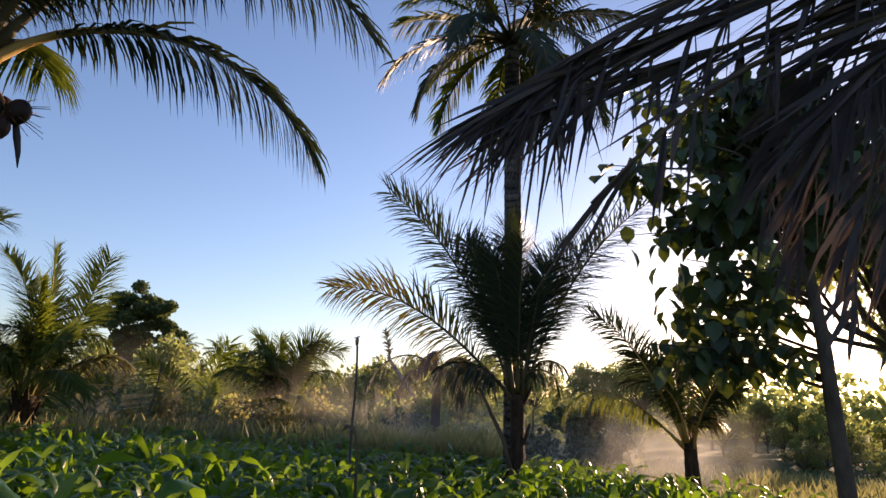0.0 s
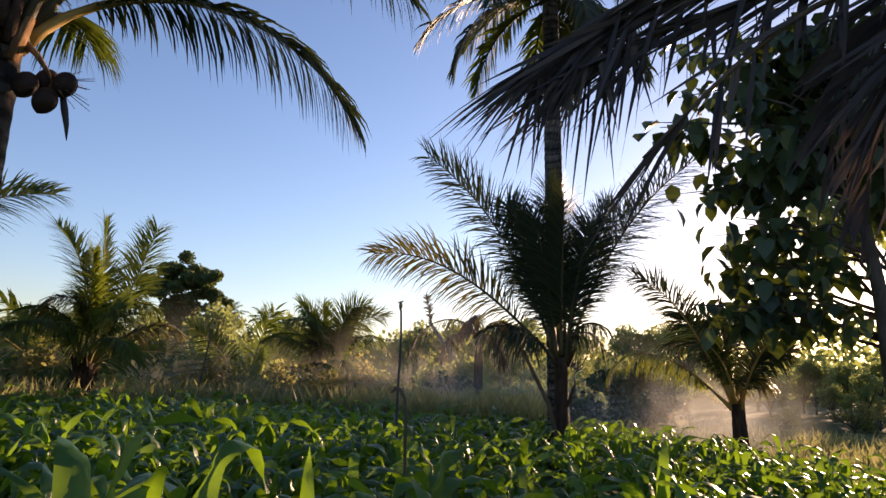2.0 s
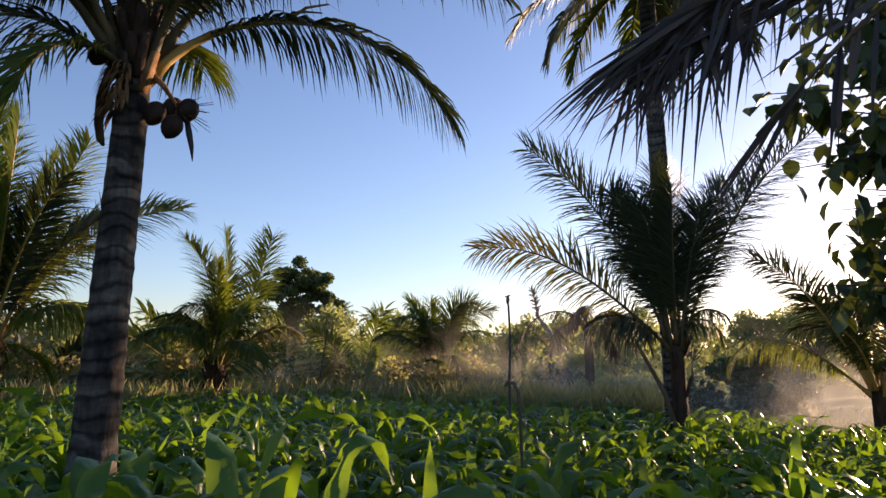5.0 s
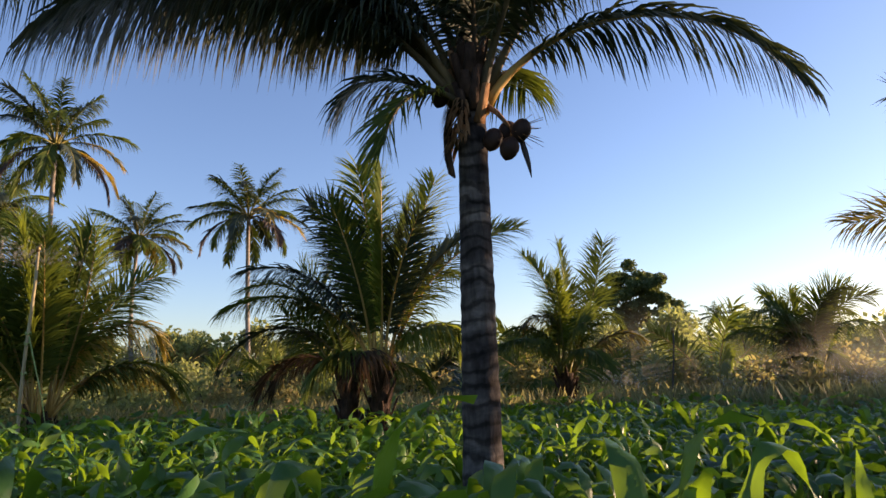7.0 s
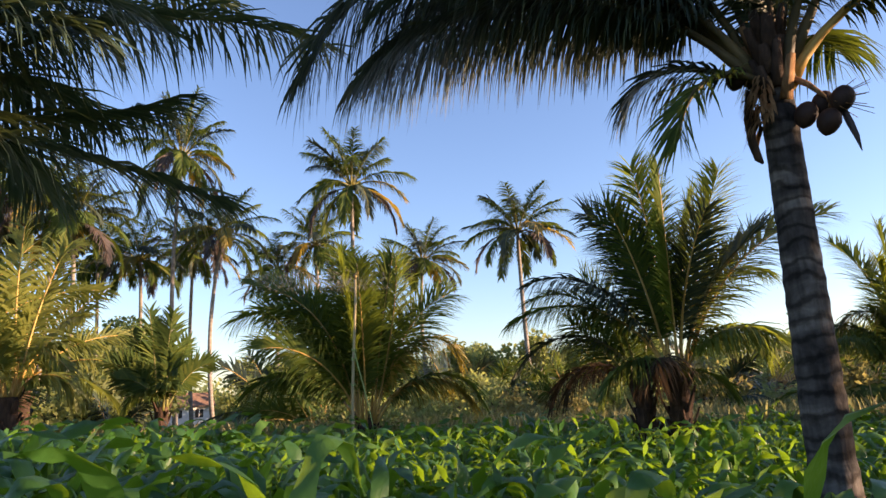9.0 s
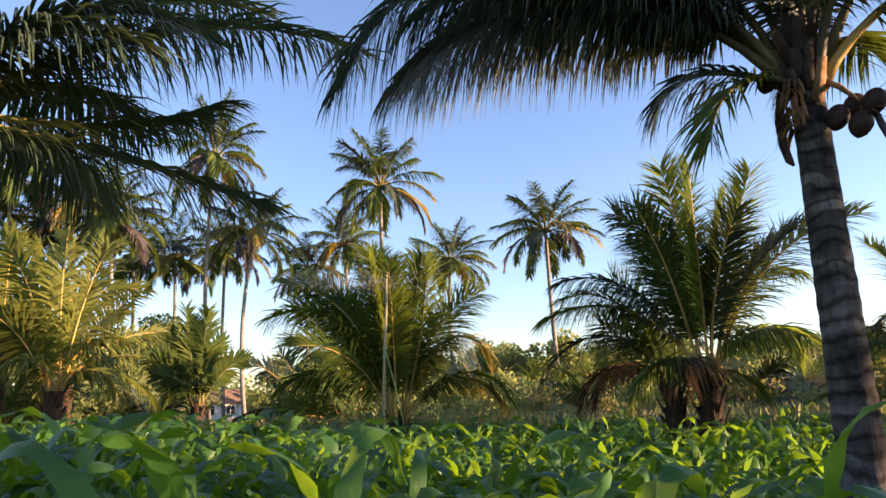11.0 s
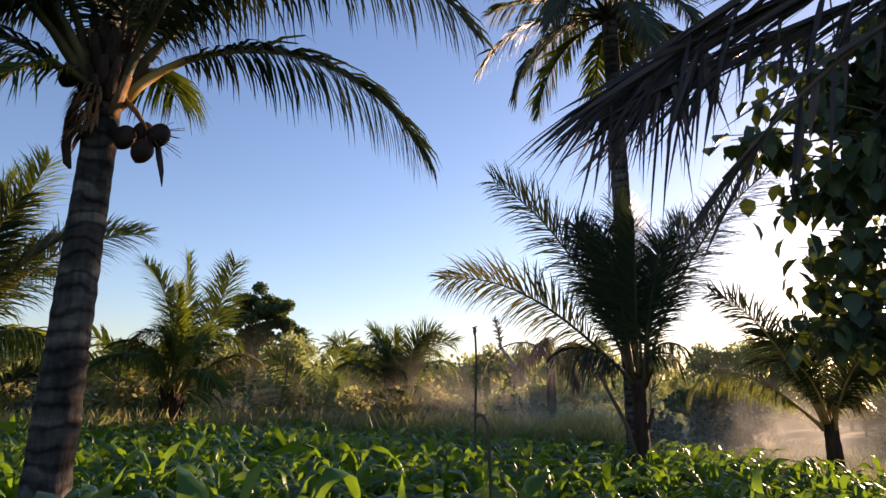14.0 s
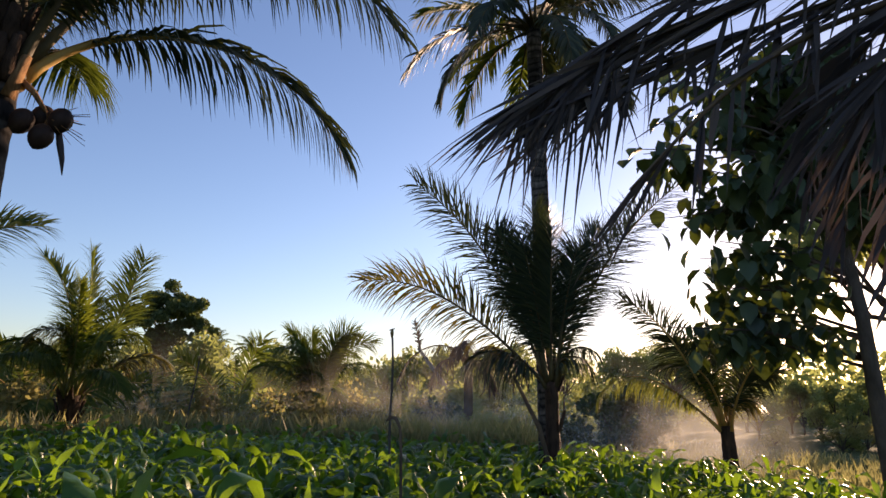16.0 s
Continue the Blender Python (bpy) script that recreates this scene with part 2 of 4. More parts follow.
def blob(soup, centre, radii, rows=6, sides=9, axis=(0, 0, 1)):
    """A closed egg shape, pointed a little at its lower end."""
    c, (rx, ry, rz) = np.array(centre, float), radii
    q = np.array(Vector((0, 0, 1)).rotation_difference(Vector(axis)).to_matrix())
    verts = [(0, 0, rz)]
    for i in range(1, rows):
        a = np.pi * i / rows
        for k in range(sides):
            b = 2 * np.pi * k / sides
            s = np.sin(a) * (1 - 0.12 * (np.cos(a) < 0) * -np.cos(a))
            verts.append((rx * s * np.cos(b), ry * s * np.sin(b), rz * np.cos(a)))
    verts.append((0, 0, -rz * 1.08))
    last = len(verts) - 1
    faces = [(0, 1 + k, 1 + (k + 1) % sides) for k in range(sides)]
    faces += [(1 + i * sides + k, 1 + (i + 1) * sides + k, 1 + (i + 1) * sides + (k + 1) % sides, 1 + i * sides + (k + 1) % sides) for i in range(rows - 2) for k in range(sides)]
    faces += [(last, 1 + (rows - 2) * sides + (k + 1) % sides, 1 + (rows - 2) * sides + k) for k in range(sides)]
    soup.add(np.array(verts) @ q.T + c, faces)


# ---- palms ----
def frond(rng, base, azimuth, lean, lean_end, length, pairs=48, leaflet=0.62, width=0.034, sag=0.5, ragged=0.06, thick=0.022, bare=0.2, bow=1.15, turned=None, sweep=1.0):
    """One feather frond. azimuth: degrees from +x; leans: degrees from upright at its base and tip; bow: how late it bends; turned: how far its blade is turned on edge. Returns stalk and leaflets."""
    az = radians(azimuth)
    h, side = np.array([math.cos(az), math.sin(az), 0.0]), np.array([-math.sin(az), math.cos(az), 0.0])
    up = np.array([0, 0, 1.0])
    n = 15
    s = np.linspace(0, 1, n)
    th = np.radians(lean + (lean_end - lean) * s**bow)
    step = length / (n - 1)
    way = np.sin(th)[:, None] * h + np.cos(th)[:, None] * up
    swing = rng.normal(0, 0.05)
    way += (swing * s)[:, None] * side
    way /= np.linalg.norm(way, axis=1)[:, None]
    pts = np.vstack([np.zeros(3), np.cumsum((way[1:] + way[:-1]) / 2 * step, axis=0)]) + base
    stalk, leaves = Soup(), Soup()
    rad = thick * (1 - s) ** 0.8 + 0.004
    rad[0] *= 1.9
    rad[1] *= 1.3
    tube(stalk, pts, rad, 5)
    twist = rng.choice([-1, 1]) * rng.uniform(0.7, 1.3) if turned is None else turned + rng.normal(0, 0.12)
    for k in range(pairs):
        f = bare + (1 - bare) * (k + 0.5) / pairs
        for sign in (-1, 1):
            if rng.random() < ragged:
                continue
            q = np.clip(f + rng.normal(0, 0.004), 0, 0.999) * (n - 1)
            i = int(q)
            p = pts[i] + (pts[min(i + 1, n - 1)] - pts[i]) * (q - i)
            w = way[min(i, n - 1)]
            g = (f - bare) / (1 - bare)
            grow = (0.35 + 2.6 * g) if g < 0.25 else 1.0 - 0.45 * max(0.0, (g - 0.55) / 0.45) ** 1.8
            size = leaflet * grow * rng.uniform(0.72, 1.12)
            normal = np.cross(w, side)
            normal /= np.linalg.norm(normal) + 1e-9
            if normal[2] < 0:
                normal = -normal
            c, sn = math.cos(twist), math.sin(twist)
            out = sign * (c * side + sn * normal)
            swept = radians((60 - 30 * g) * sweep + rng.normal(0, 7))
            d = math.sin(swept) * out + math.cos(swept) * w + normal * rng.normal(0.1, 0.14)
            d /= np.linalg.norm(d)
            across = w - d * (w @ d)
            across /= np.linalg.norm(across) + 1e-9
            across = across * math.cos(0.5 * sign) + np.cross(d, across) * math.sin(0.5 * sign)
            wide = width * (0.75 + 0.4 * grow) * 0.5 * rng.uniform(0.8, 1.1)
            fall = sag * rng.uniform(0.6, 1.3)
            v, at, dd, fs = [], p, d.copy(), ((0.0, 0.6), (0.3, 1.0), (0.65, 0.6))
            prev = 0.0
            for u, b in fs:
                at = at + dd * size * (u - prev)
                dd = dd - up * fall * 0.55 * (0.5 + u)
                dd /= np.linalg.norm(dd)
                v += [at - across * wide * b, at + across * wide * b]
                prev = u
            v.append(at + dd * size * 0.3)
            leaves.add(v, [(0, 1, 3, 2), (2, 3, 5, 4), (4, 5, 6)])
    return stalk, leaves


def palm(name, foot, top, label, seed, fronds, radius=(0.16, 0.1), bend=(0, 0), leaf=PALM_LEAF, stalk=STALK, bark=BARK, group="", rough=1.0, special=None, flare=1.5, boots=0, extra=0, fan=(35, 120), **shape):
    """A palm on its foot: ringed trunk up to its top, and its fronds (azimuth, lean, end lean, length, bow) round the top."""
    rng = np.random.default_rng(seed)
    ob = thing(name, foot, label, "palm tree", group)
    height = top[2] - foot[2]
    crown = np.array([top[0] - foot[0], top[1] - foot[1], height])
    trunk = Soup()
    rows = max(6, int(height / 0.075))
    s = np.linspace(0, 1, rows)
    pts = np.stack([crown[0] * s + bend[0] * np.sin(np.pi * s), crown[1] * s + bend[1] * np.sin(np.pi * s), height * s], 1)
    pts[0, 2] = -0.08
    rad = radius[0] + (radius[1] - radius[0]) * s**0.8 + (flare - 1) * radius[0] * np.exp(-s * height / 0.25)
    rad *= 1 + rough * (0.035 * (np.arange(rows) % 2) + rng.normal(0, 0.015, rows))
    tube(trunk, pts, rad, 16 if height < 5 else 9)
    part("trunk", trunk, bark, ob, "grey ringed trunk")
    if boots:
        for k in range(boots):
            husk = Soup()
            a, z = k * 2.4, 0.1 + (height - 0.05) * (k / boots)
            o, w = np.array([math.cos(a), math.sin(a), 0]), np.array([-math.sin(a), math.cos(a), 0])
            c = np.array([crown[0] * z / height, crown[1] * z / height, z]) + o * radius[0] * 0.85
            l, b, d = rng.uniform(0.14, 0.3), rng.uniform(0.05, 0.085), o * 0.03
            tip = c + o * l * 0.4 + np.array([0, 0, l]) + w * rng.normal(0, 0.03)
            husk.add([c - w * b, c + w * b, c + w * b * 0.6 + d, c - w * b * 0.6 + d, tip - w * b * 0.35, tip + w * b * 0.35, tip + w * b * 0.25 + d, tip - w * b * 0.25 + d],
                     [(0, 4, 5, 1), (3, 2, 6, 7), (0, 3, 7, 4), (1, 5, 6, 2), (4, 7, 6, 5), (0, 1, 2, 3)])
            part("frond_base", husk, HUSK, ob, smooth=False)
    special = special or {}
    if extra:
        usual = float(np.mean([f[3] for f in fronds]))
        fronds = fronds + [(rng.uniform(0, 360), rng.uniform(0, 35), rng.uniform(*fan), usual * rng.uniform(0.6, 0.95), 1.2) for k in range(extra)]
    for k, (az, lean, lean_end, length, bow) in enumerate(fronds):
        start = crown + np.array([math.cos(radians(az)), math.sin(radians(az)), 0]) * radius[1] * 0.8 + np.array([0, 0, rng.uniform(-0.08, 0.05)])
        own = dict(shape) | special.get(k, {})
        if lean_end > 104 and "turned" not in own:  # an old frond lies flat and its leaflets hang
            own.update(turned=0.15, sag=max(1.3, own.get("sag", 0.5) * 1.9))
        lm, sm, words = own.pop("leaf", leaf), own.pop("stalk", stalk), own.pop("words", "")
        st, lv = frond(rng, start, az, lean, lean_end, length, bow=bow, **own)
        f = part("frond", lv, lm, ob, words)
        part("stalk", st, sm, f)
    return ob


def ring_of_fronds(rng, count, length, low=15, high=115, droop=45):
    out = []
    for k in range(count):
        g = (k + 0.5) / count
        lean = low + (high - low) * g**0.9 + rng.normal(0, 5)
        out.append((k * 137.5 + rng.normal(0, 9), lean * 0.75, min(175, lean + droop * (0.6 + 0.7 * g)), length * rng.uniform(0.85, 1.08) , 1.0))
    return out


def strew(makers, spots):
    """The first spot of each kind takes the thing itself, later ones copies."""
    first = {}
    for kind, at in spots:
        if kind in first:
            copy_thing(makers[kind], at)
        else:
            first[kind] = at
    for kind, at in first.items():
        makers[kind].matrix_basis = at


# the coconut palm standing in the field, with its nuts
NEAR = [(33, 31, 150, 2.92, 1), (33, 27, 142, 3.9, 1.85), (-122, 32, 134, 3.56, 1.06), (-125, 23, 161, 4.7, 1.35), (-134, 55, 160, 1.1, 2.08), (-129, 22, 140, 3.8, 1.2), (-103, 20, 173, 1.04, 0.6), (97, 32, 121, 1.25, 2.4), (-163, -12, 29, 2.98, 0.6), (7, -4, 85, 2.66, 2.4), (-140, 12, 118, 3.6, 1.3), (72, -8, 65, 3.9, 0.6), (137, -4, 57, 3.9, 1), (-38, -12, 125, 1.92, 2.4), (167, -4, 61, 3.9, 0.6), (-118, 26, 126, 3.3, 1.1), (-136, 28, 128, 3.6, 1.1)]
# Fronds take the darker leaflet: shade among them is put into the colour.
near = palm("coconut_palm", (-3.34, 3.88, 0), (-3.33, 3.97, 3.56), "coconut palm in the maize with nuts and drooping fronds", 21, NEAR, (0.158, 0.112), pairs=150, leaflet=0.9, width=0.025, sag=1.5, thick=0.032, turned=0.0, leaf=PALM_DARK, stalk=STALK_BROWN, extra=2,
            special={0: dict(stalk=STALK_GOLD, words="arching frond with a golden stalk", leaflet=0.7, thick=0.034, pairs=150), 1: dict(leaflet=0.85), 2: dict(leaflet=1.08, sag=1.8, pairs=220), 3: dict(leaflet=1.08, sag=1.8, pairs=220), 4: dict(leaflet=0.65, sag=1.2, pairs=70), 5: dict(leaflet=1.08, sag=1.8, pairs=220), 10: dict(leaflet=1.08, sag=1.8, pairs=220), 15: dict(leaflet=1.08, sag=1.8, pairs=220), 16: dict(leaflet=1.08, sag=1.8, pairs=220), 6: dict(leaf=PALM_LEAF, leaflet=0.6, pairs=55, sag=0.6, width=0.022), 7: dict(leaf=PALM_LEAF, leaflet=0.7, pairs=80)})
CROWN = np.array((-3.34, 3.88, 0))
for place in ((-3.13, 3.96, 3.22), (-3.0, 3.99, 3.12), (-2.92, 4.05, 3.26), (-3.08, 4.09, 3.30), (-3.46, 3.74, 3.62)):
    s = Soup()
    blob(s, np.array(place) - CROWN, (0.078, 0.078, 0.095), 8, 12, (0.3, 0.2, 1))
    part("coconut", s, NUT, near, "brown ripening coconut")
s = Soup()
tube(s, np.array([(-3.22, 4.0, 3.55), (-3.12, 4.02, 3.46), (-3.02, 4.03, 3.32)]) - CROWN, (0.025, 0.022, 0.014), 7)
for k in range(22):
    a, e = k * 2.4, -0.5 + 0.06 * k
    o = np.array((-3.0, 4.03, 3.27)) - CROWN
    d = np.array((math.cos(a) * 0.6 + 0.35, math.sin(a) * 0.6 + 0.3, 0.5 * math.sin(k * 1.7)))
    tube(s, [o, o + d * 0.11, o + d * 0.24 + (0, 0, -0.02)], (0.005, 0.004, 0.002), 4)
part("nut_stalk", s, FIBRE, near, "branched brown nut stalk")
s = Soup()
tube(s, np.array([(-2.95, 4.09, 3.2), (-2.93, 4.1, 3.1), (-2.91, 4.11, 3.0), (-2.9, 4.12, 2.89)]) - CROWN, (0.02, 0.024, 0.018, 0.003), 7)
part("spathe", s, PALM_DEAD, near, "dark pointed dry spathe")
s = Soup()
tube(s, np.array([(-3.41, 3.8, 3.5), (-3.45, 3.79, 3.3), (-3.44, 3.78, 3.1), (-3.42, 3.79, 2.98), (-3.40, 3.8, 2.94)]) - CROWN, (0.03, 0.034, 0.032, 0.028, 0.01), 7)
part("hanging_stub", s, HUSK, near, "old hanging frond stub")
s, rg = Soup(), np.random.default_rng(8)
for k in range(170):
    a, z = rg.uniform(2.8, 5.6), rg.uniform(3.22, 3.6)
    o = np.array((math.cos(a) * 0.1, math.sin(a) * 0.1, z))
    d = np.array((math.cos(a) * 0.1, math.sin(a) * 0.1, -0.16)) * rg.uniform(0.5, 1.2)
    w = np.array((-math.sin(a), math.cos(a), 0)) * rg.uniform(0.004, 0.016)
    s.add([o - w, o + w, o + d * 0.6 + w * 0.9 + (0, 0, 0.03), o + d * 0.6 - w * 0.9 + (0, 0, 0.03), o + d], [(0, 1, 2, 3), (3, 2, 4)])
part("fibre", s, FIBRE, near, "ragged brown fibre sheaths")
for k in range(26):
    s = Soup()
    a, z = k * 2.4, 3.38 + 0.02 * k
    o, w = np.array((math.cos(a), math.sin(a), 0)), np.array((-math.sin(a), math.cos(a), 0))
    c = np.array((0.03, 0.05, z)) + o * 0.07
    l, b, d = rg.uniform(0.2, 0.34), rg.uniform(0.05, 0.075), o * 0.035
    tip = c + o * l * 0.28 + np.array((0, 0, l))
    s.add([c - w * b, c + w * b, c + w * b * 0.6 + d, c - w * b * 0.6 + d, tip - w * b * 0.5, tip + w * b * 0.5, tip + w * b * 0.4 + d, tip - w * b * 0.4 + d],
          [(0, 4, 5, 1), (3, 2, 6, 7), (0, 3, 7, 4), (1, 5, 6, 2), (4, 7, 6, 5), (0, 1, 2, 3)])
    part("frond_base", s, HUSK if k % 4 else FIBRE, near)

# two palms grown side by side
CLUSTER = [(-36, 9, 16, 3.1, 1), (-132, -2, 57, 2.99, 1.61), (-125, 20, 113, 2.87, 1.85), (-138, 21, 120, 2.99, 1.13), (48, 13, 23, 3.15, 2.83), (49, 21, 84, 3.33, 1.6), (39, 14, 178, 1.66, 1.51), (-100, -1, 14, 3.28, 1.43), (82, 26, 115, 2.64, 3), (-70, 10, 165, 1.0, 1), (10, 30, 130, 1.81, 1.2), (-93, 40, 150, 1.41, 1), (-10, 6, 40, 2.5, 1), (-160, 8, 50, 2.6, 1.3), (100, 4, 22, 3.0, 1), (20, 10, 60, 2.5, 1), (-115, 6, 26, 2.8, 1.2)]
palm("young_palm", (-7.94, 7.16, 0), (-7.9, 7.2, 1.58), "young coconut palm with a thick shaggy trunk", 31, CLUSTER, (0.165, 0.14), flare=1.1, boots=34, leaf=PALM_LEAF, stalk=STALK_GOLD, bark=HUSK, pairs=150, leaflet=0.76, width=0.028, sag=0.42, rough=2.5,
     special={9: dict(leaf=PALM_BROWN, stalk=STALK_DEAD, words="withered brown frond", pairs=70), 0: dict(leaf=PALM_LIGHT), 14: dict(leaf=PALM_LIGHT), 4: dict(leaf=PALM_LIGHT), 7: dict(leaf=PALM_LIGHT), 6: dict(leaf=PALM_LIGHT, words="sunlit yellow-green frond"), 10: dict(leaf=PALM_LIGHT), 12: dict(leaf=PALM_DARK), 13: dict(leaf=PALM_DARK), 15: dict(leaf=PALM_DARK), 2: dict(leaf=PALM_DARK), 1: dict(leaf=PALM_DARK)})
CLUSTER_SIDE = [(-134, -1, 153, 2.61, 0.91), (-139, 8, 113, 2.61, 1.81), (-128, 10, 170, 1.5, 1), (-150, 20, 165, 1.9, 1), (110, 4, 30, 2.15, 0.8), (-155, -8, 45, 2.15, 0.8), (60, 30, 150, 1.45, 1)]
palm("young_palm", (-8.57, 7.08, 0), (-8.55, 7.1, 1.39), "smaller dark young palm beside its twin", 32, CLUSTER_SIDE, (0.155, 0.13), flare=1.1, extra=1, boots=30, bark=HUSK, pairs=130, leaflet=0.76, width=0.021, sag=0.55, rough=2.5, leaf=PALM_LEAF,
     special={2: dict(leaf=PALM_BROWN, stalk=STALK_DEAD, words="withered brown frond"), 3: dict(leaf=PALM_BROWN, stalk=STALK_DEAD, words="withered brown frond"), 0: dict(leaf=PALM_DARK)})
THIRD = [(-149, -5, 47, 2.75, 1.83), (-119, -21, 9, 2.87, 0.7), (31, 23, 14, 2.95, 0.5), (-148, -5, 118, 1.77, 1.33), (32, 43, 140, 1.85, 2.85), (-140, -17, 178, 2.04, 2.24), (47, 13, 178, 2.1, 3), (-100, 20, 120, 2.06, 1), (-60, 10, 40, 2.26, 1), (80, 10, 70, 2.16, 1), (166, 30, 95, 1.86, 1), (-30, 25, 140, 1.56, 1)]
palm("young_palm", (-7.72, 12.44, 0), (-7.72, 12.44, 1.38), "young coconut palm with upright fronds and some orange leaflets", 33, THIRD, (0.2, 0.18), flare=1.1, extra=1, boots=34, bark=HUSK, pairs=145, leaflet=0.76, width=0.027, sag=0.38, rough=2.5,
     special={5: dict(leaf=PALM_MIXED, words="yellowing frond"), 4: dict(leaf=PALM_MIXED, stalk=STALK_DEAD, words="part-withered arching frond"), 8: dict(leaf=PALM_LIGHT)})
CENTRE = [(181, 45, 99, 3.12, 2.31), (172, 20, 54, 3.62, 1.66), (151, 5, 0, 2.48, 1.51), (17, 10, 71, 2.74, 2.31), (6, 18, 57, 3.76, 1.48), (-11, -17, 178, 0.87, 1.13), (-171, 36, 128, 1.3, 1.59), (151, 13, 36, 2.28, 1.57), (-150, 6, 22, 2.04, 1), (-40, 6, 16, 1.94, 1), (40, 12, 120, 1.14, 1.2), (-95, 5, 18, 2.14, 1), (90, 5, 14, 2.54, 1), (-168, 8, 30, 2.24, 1), (-15, 6, 26, 2.24, 1), (120, 15, 60, 2.04, 1)]
# Stands against the light: its shade is painted in with the darker leaflet.
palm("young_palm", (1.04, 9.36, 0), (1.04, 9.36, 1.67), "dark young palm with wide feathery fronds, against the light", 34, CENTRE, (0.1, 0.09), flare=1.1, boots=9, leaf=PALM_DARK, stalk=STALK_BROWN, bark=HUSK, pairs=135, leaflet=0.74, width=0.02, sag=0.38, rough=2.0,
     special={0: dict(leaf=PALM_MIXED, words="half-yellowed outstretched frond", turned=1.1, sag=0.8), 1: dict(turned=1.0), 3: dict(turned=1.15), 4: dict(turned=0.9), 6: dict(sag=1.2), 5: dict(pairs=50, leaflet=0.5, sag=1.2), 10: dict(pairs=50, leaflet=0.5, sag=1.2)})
SMALL = [(171, 46, 170, 2.39, 2.75), (175, 25, 69, 2.57, 2.99), (159, 11, 92, 1.8, 3), (11, -8, 178, 0.74, 2.13), (100, 23, 3, 1.66, 0.5), (-130, 20, 90, 1.65, 1), (-60, 10, 60, 1.65, 1), (140, 10, 110, 1.65, 1.6), (20, 15, 90, 1.45, 1), (70, 10, 60, 1.75, 1)]
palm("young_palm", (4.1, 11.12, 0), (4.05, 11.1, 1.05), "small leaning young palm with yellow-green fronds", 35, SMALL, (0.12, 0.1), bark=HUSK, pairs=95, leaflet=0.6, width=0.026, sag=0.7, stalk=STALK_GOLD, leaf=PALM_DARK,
     special={0: dict(leaf=PALM_LIME, words="sunlit yellow-green frond", sag=1.2), 3: dict(leaf=PALM_MIXED, words="yellowing drooping frond"), 5: dict(leaf=PALM_LEAF)})
HAZY = [(170, -1, 4, 1.97, 1), (0, 12, 103, 2.3, 2.84), (180, -30, 105, 2.1, 0.85), (0, 4, 150, 2.13, 1.74), (174, -11, 69, 1.86, 1.6), (-31, 8, 79, 2.18, 3), (-150, 10, 110, 2.0, 1.5), (-90, 10, 70, 1.8, 1), (90, 5, 80, 1.9, 1), (-60, 20, 130, 1.7, 1), (-120, 5, 110, 2.2, 2), (60, 5, 120, 2.3, 2), (-20, 3, 90, 2.3, 2.5), (150, 4, 60, 2.2, 2)]
palm("young_palm", (-3.72, 15.55, 0), (-3.72, 15.55, 1.0), "distant young palm with curling fronds in the spray", 36, HAZY, (0.16, 0.14), leaf=PALM_LEAF, boots=16, bark=HUSK, pairs=90, leaflet=0.7, width=0.03, sag=0.6)
FOURTH = [(-107, -1, 18, 3.46, 1.98), (73, 13, -1, 3.35, 2.39), (-106, 10, 86, 3.75, 1.87), (-107, 18, 120, 3.54, 2.24), (73, 17, 178, 2.86, 2.7), (72, 19, 73, 2.99, 2.85), (-107, 28, 138, 2.62, 1.42), (72, 34, 157, 2.63, 1.74), (-60, -8, 7, 3.12, 2.64), (-140, 10, 50, 3.02, 1.5), (120, 15, 80, 3.02, 1.5), (-120, 14, 80, 3.2, 1.5), (80, 30, 150, 2.4, 1.3), (-80, 22, 100, 2.62, 1.4), (-107, 2, 10, 3.4, 1), (73, 4, 12, 3.3, 1), (-60, 4, 14, 3.2, 1), (120, 5, 20, 3.2, 1), (-20, 3, 16, 3.1, 1), (-120, 12, 60, 3.4, 1.5)]
palm("young_palm", (-12.77, 3.97, 0), (-12.77, 3.97, 1.0), "stemless young palm with golden stalks and arching fronds", 37, FOURTH, (0.2, 0.18), flare=1.1, boots=24, bark=HUSK, pairs=145, leaflet=0.95, width=0.03, sag=0.55, leaf=PALM_LIGHT, stalk=STALK_GOLD,
     special={4: dict(leaf=PALM_YELLOW, words="orange-yellow drooping frond"), 12: dict(leaf=PALM_YELLOW, words="orange-yellow drooping frond"), 6: dict(leaf=PALM_LEAF), 7: dict(leaf=PALM_LEAF), 2: dict(leaf=PALM_LEAF), 10: dict(leaf=PALM_LEAF), 15: dict(leaf=PALM_LEAF), 18: dict(leaf=PALM_LEAF)})
ERECT = [(-102, 0, 9, 2.25, 0.35), (73, -4, 9, 2.30, 1.6), (-102, 12, 25, 1.85, 1), (103, 4, 29, 1.56, 1), (-77, -8, 89, 1.22, 0.6), (98, 28, 85, 1.47, 2.4), (-162, 4, 9, 2.14, 1.6), (-62, -12, 169, 1.11, 1)]
palm("young_palm", (-17.4, 0.54, 0), (-17.40, 0.54, 1.51), "dark young palm with upright fronds", 38, ERECT, (0.18, 0.15), extra=4, boots=20, bark=HUSK, pairs=56, leaflet=0.6, width=0.06, sag=0.3)
EDGE = [(a, l, e, d * 1.3, w) for a, l, e, d, w in [(108, 4, 21, 2.30, 1), (83, -8, 5, 2.75, 1), (-92, 8, 37, 2.42, 1.6), (88, 4, 125, 1.36, 1.6), (-142, 8, 29, 2.49, 1), (-92, 20, 77, 1.76, 1.6), (78, 8, 177, 1.08, 1), (-47, -12, 165, 1.27, 1), (138, -4, 57, 1.59, 1.6)]]
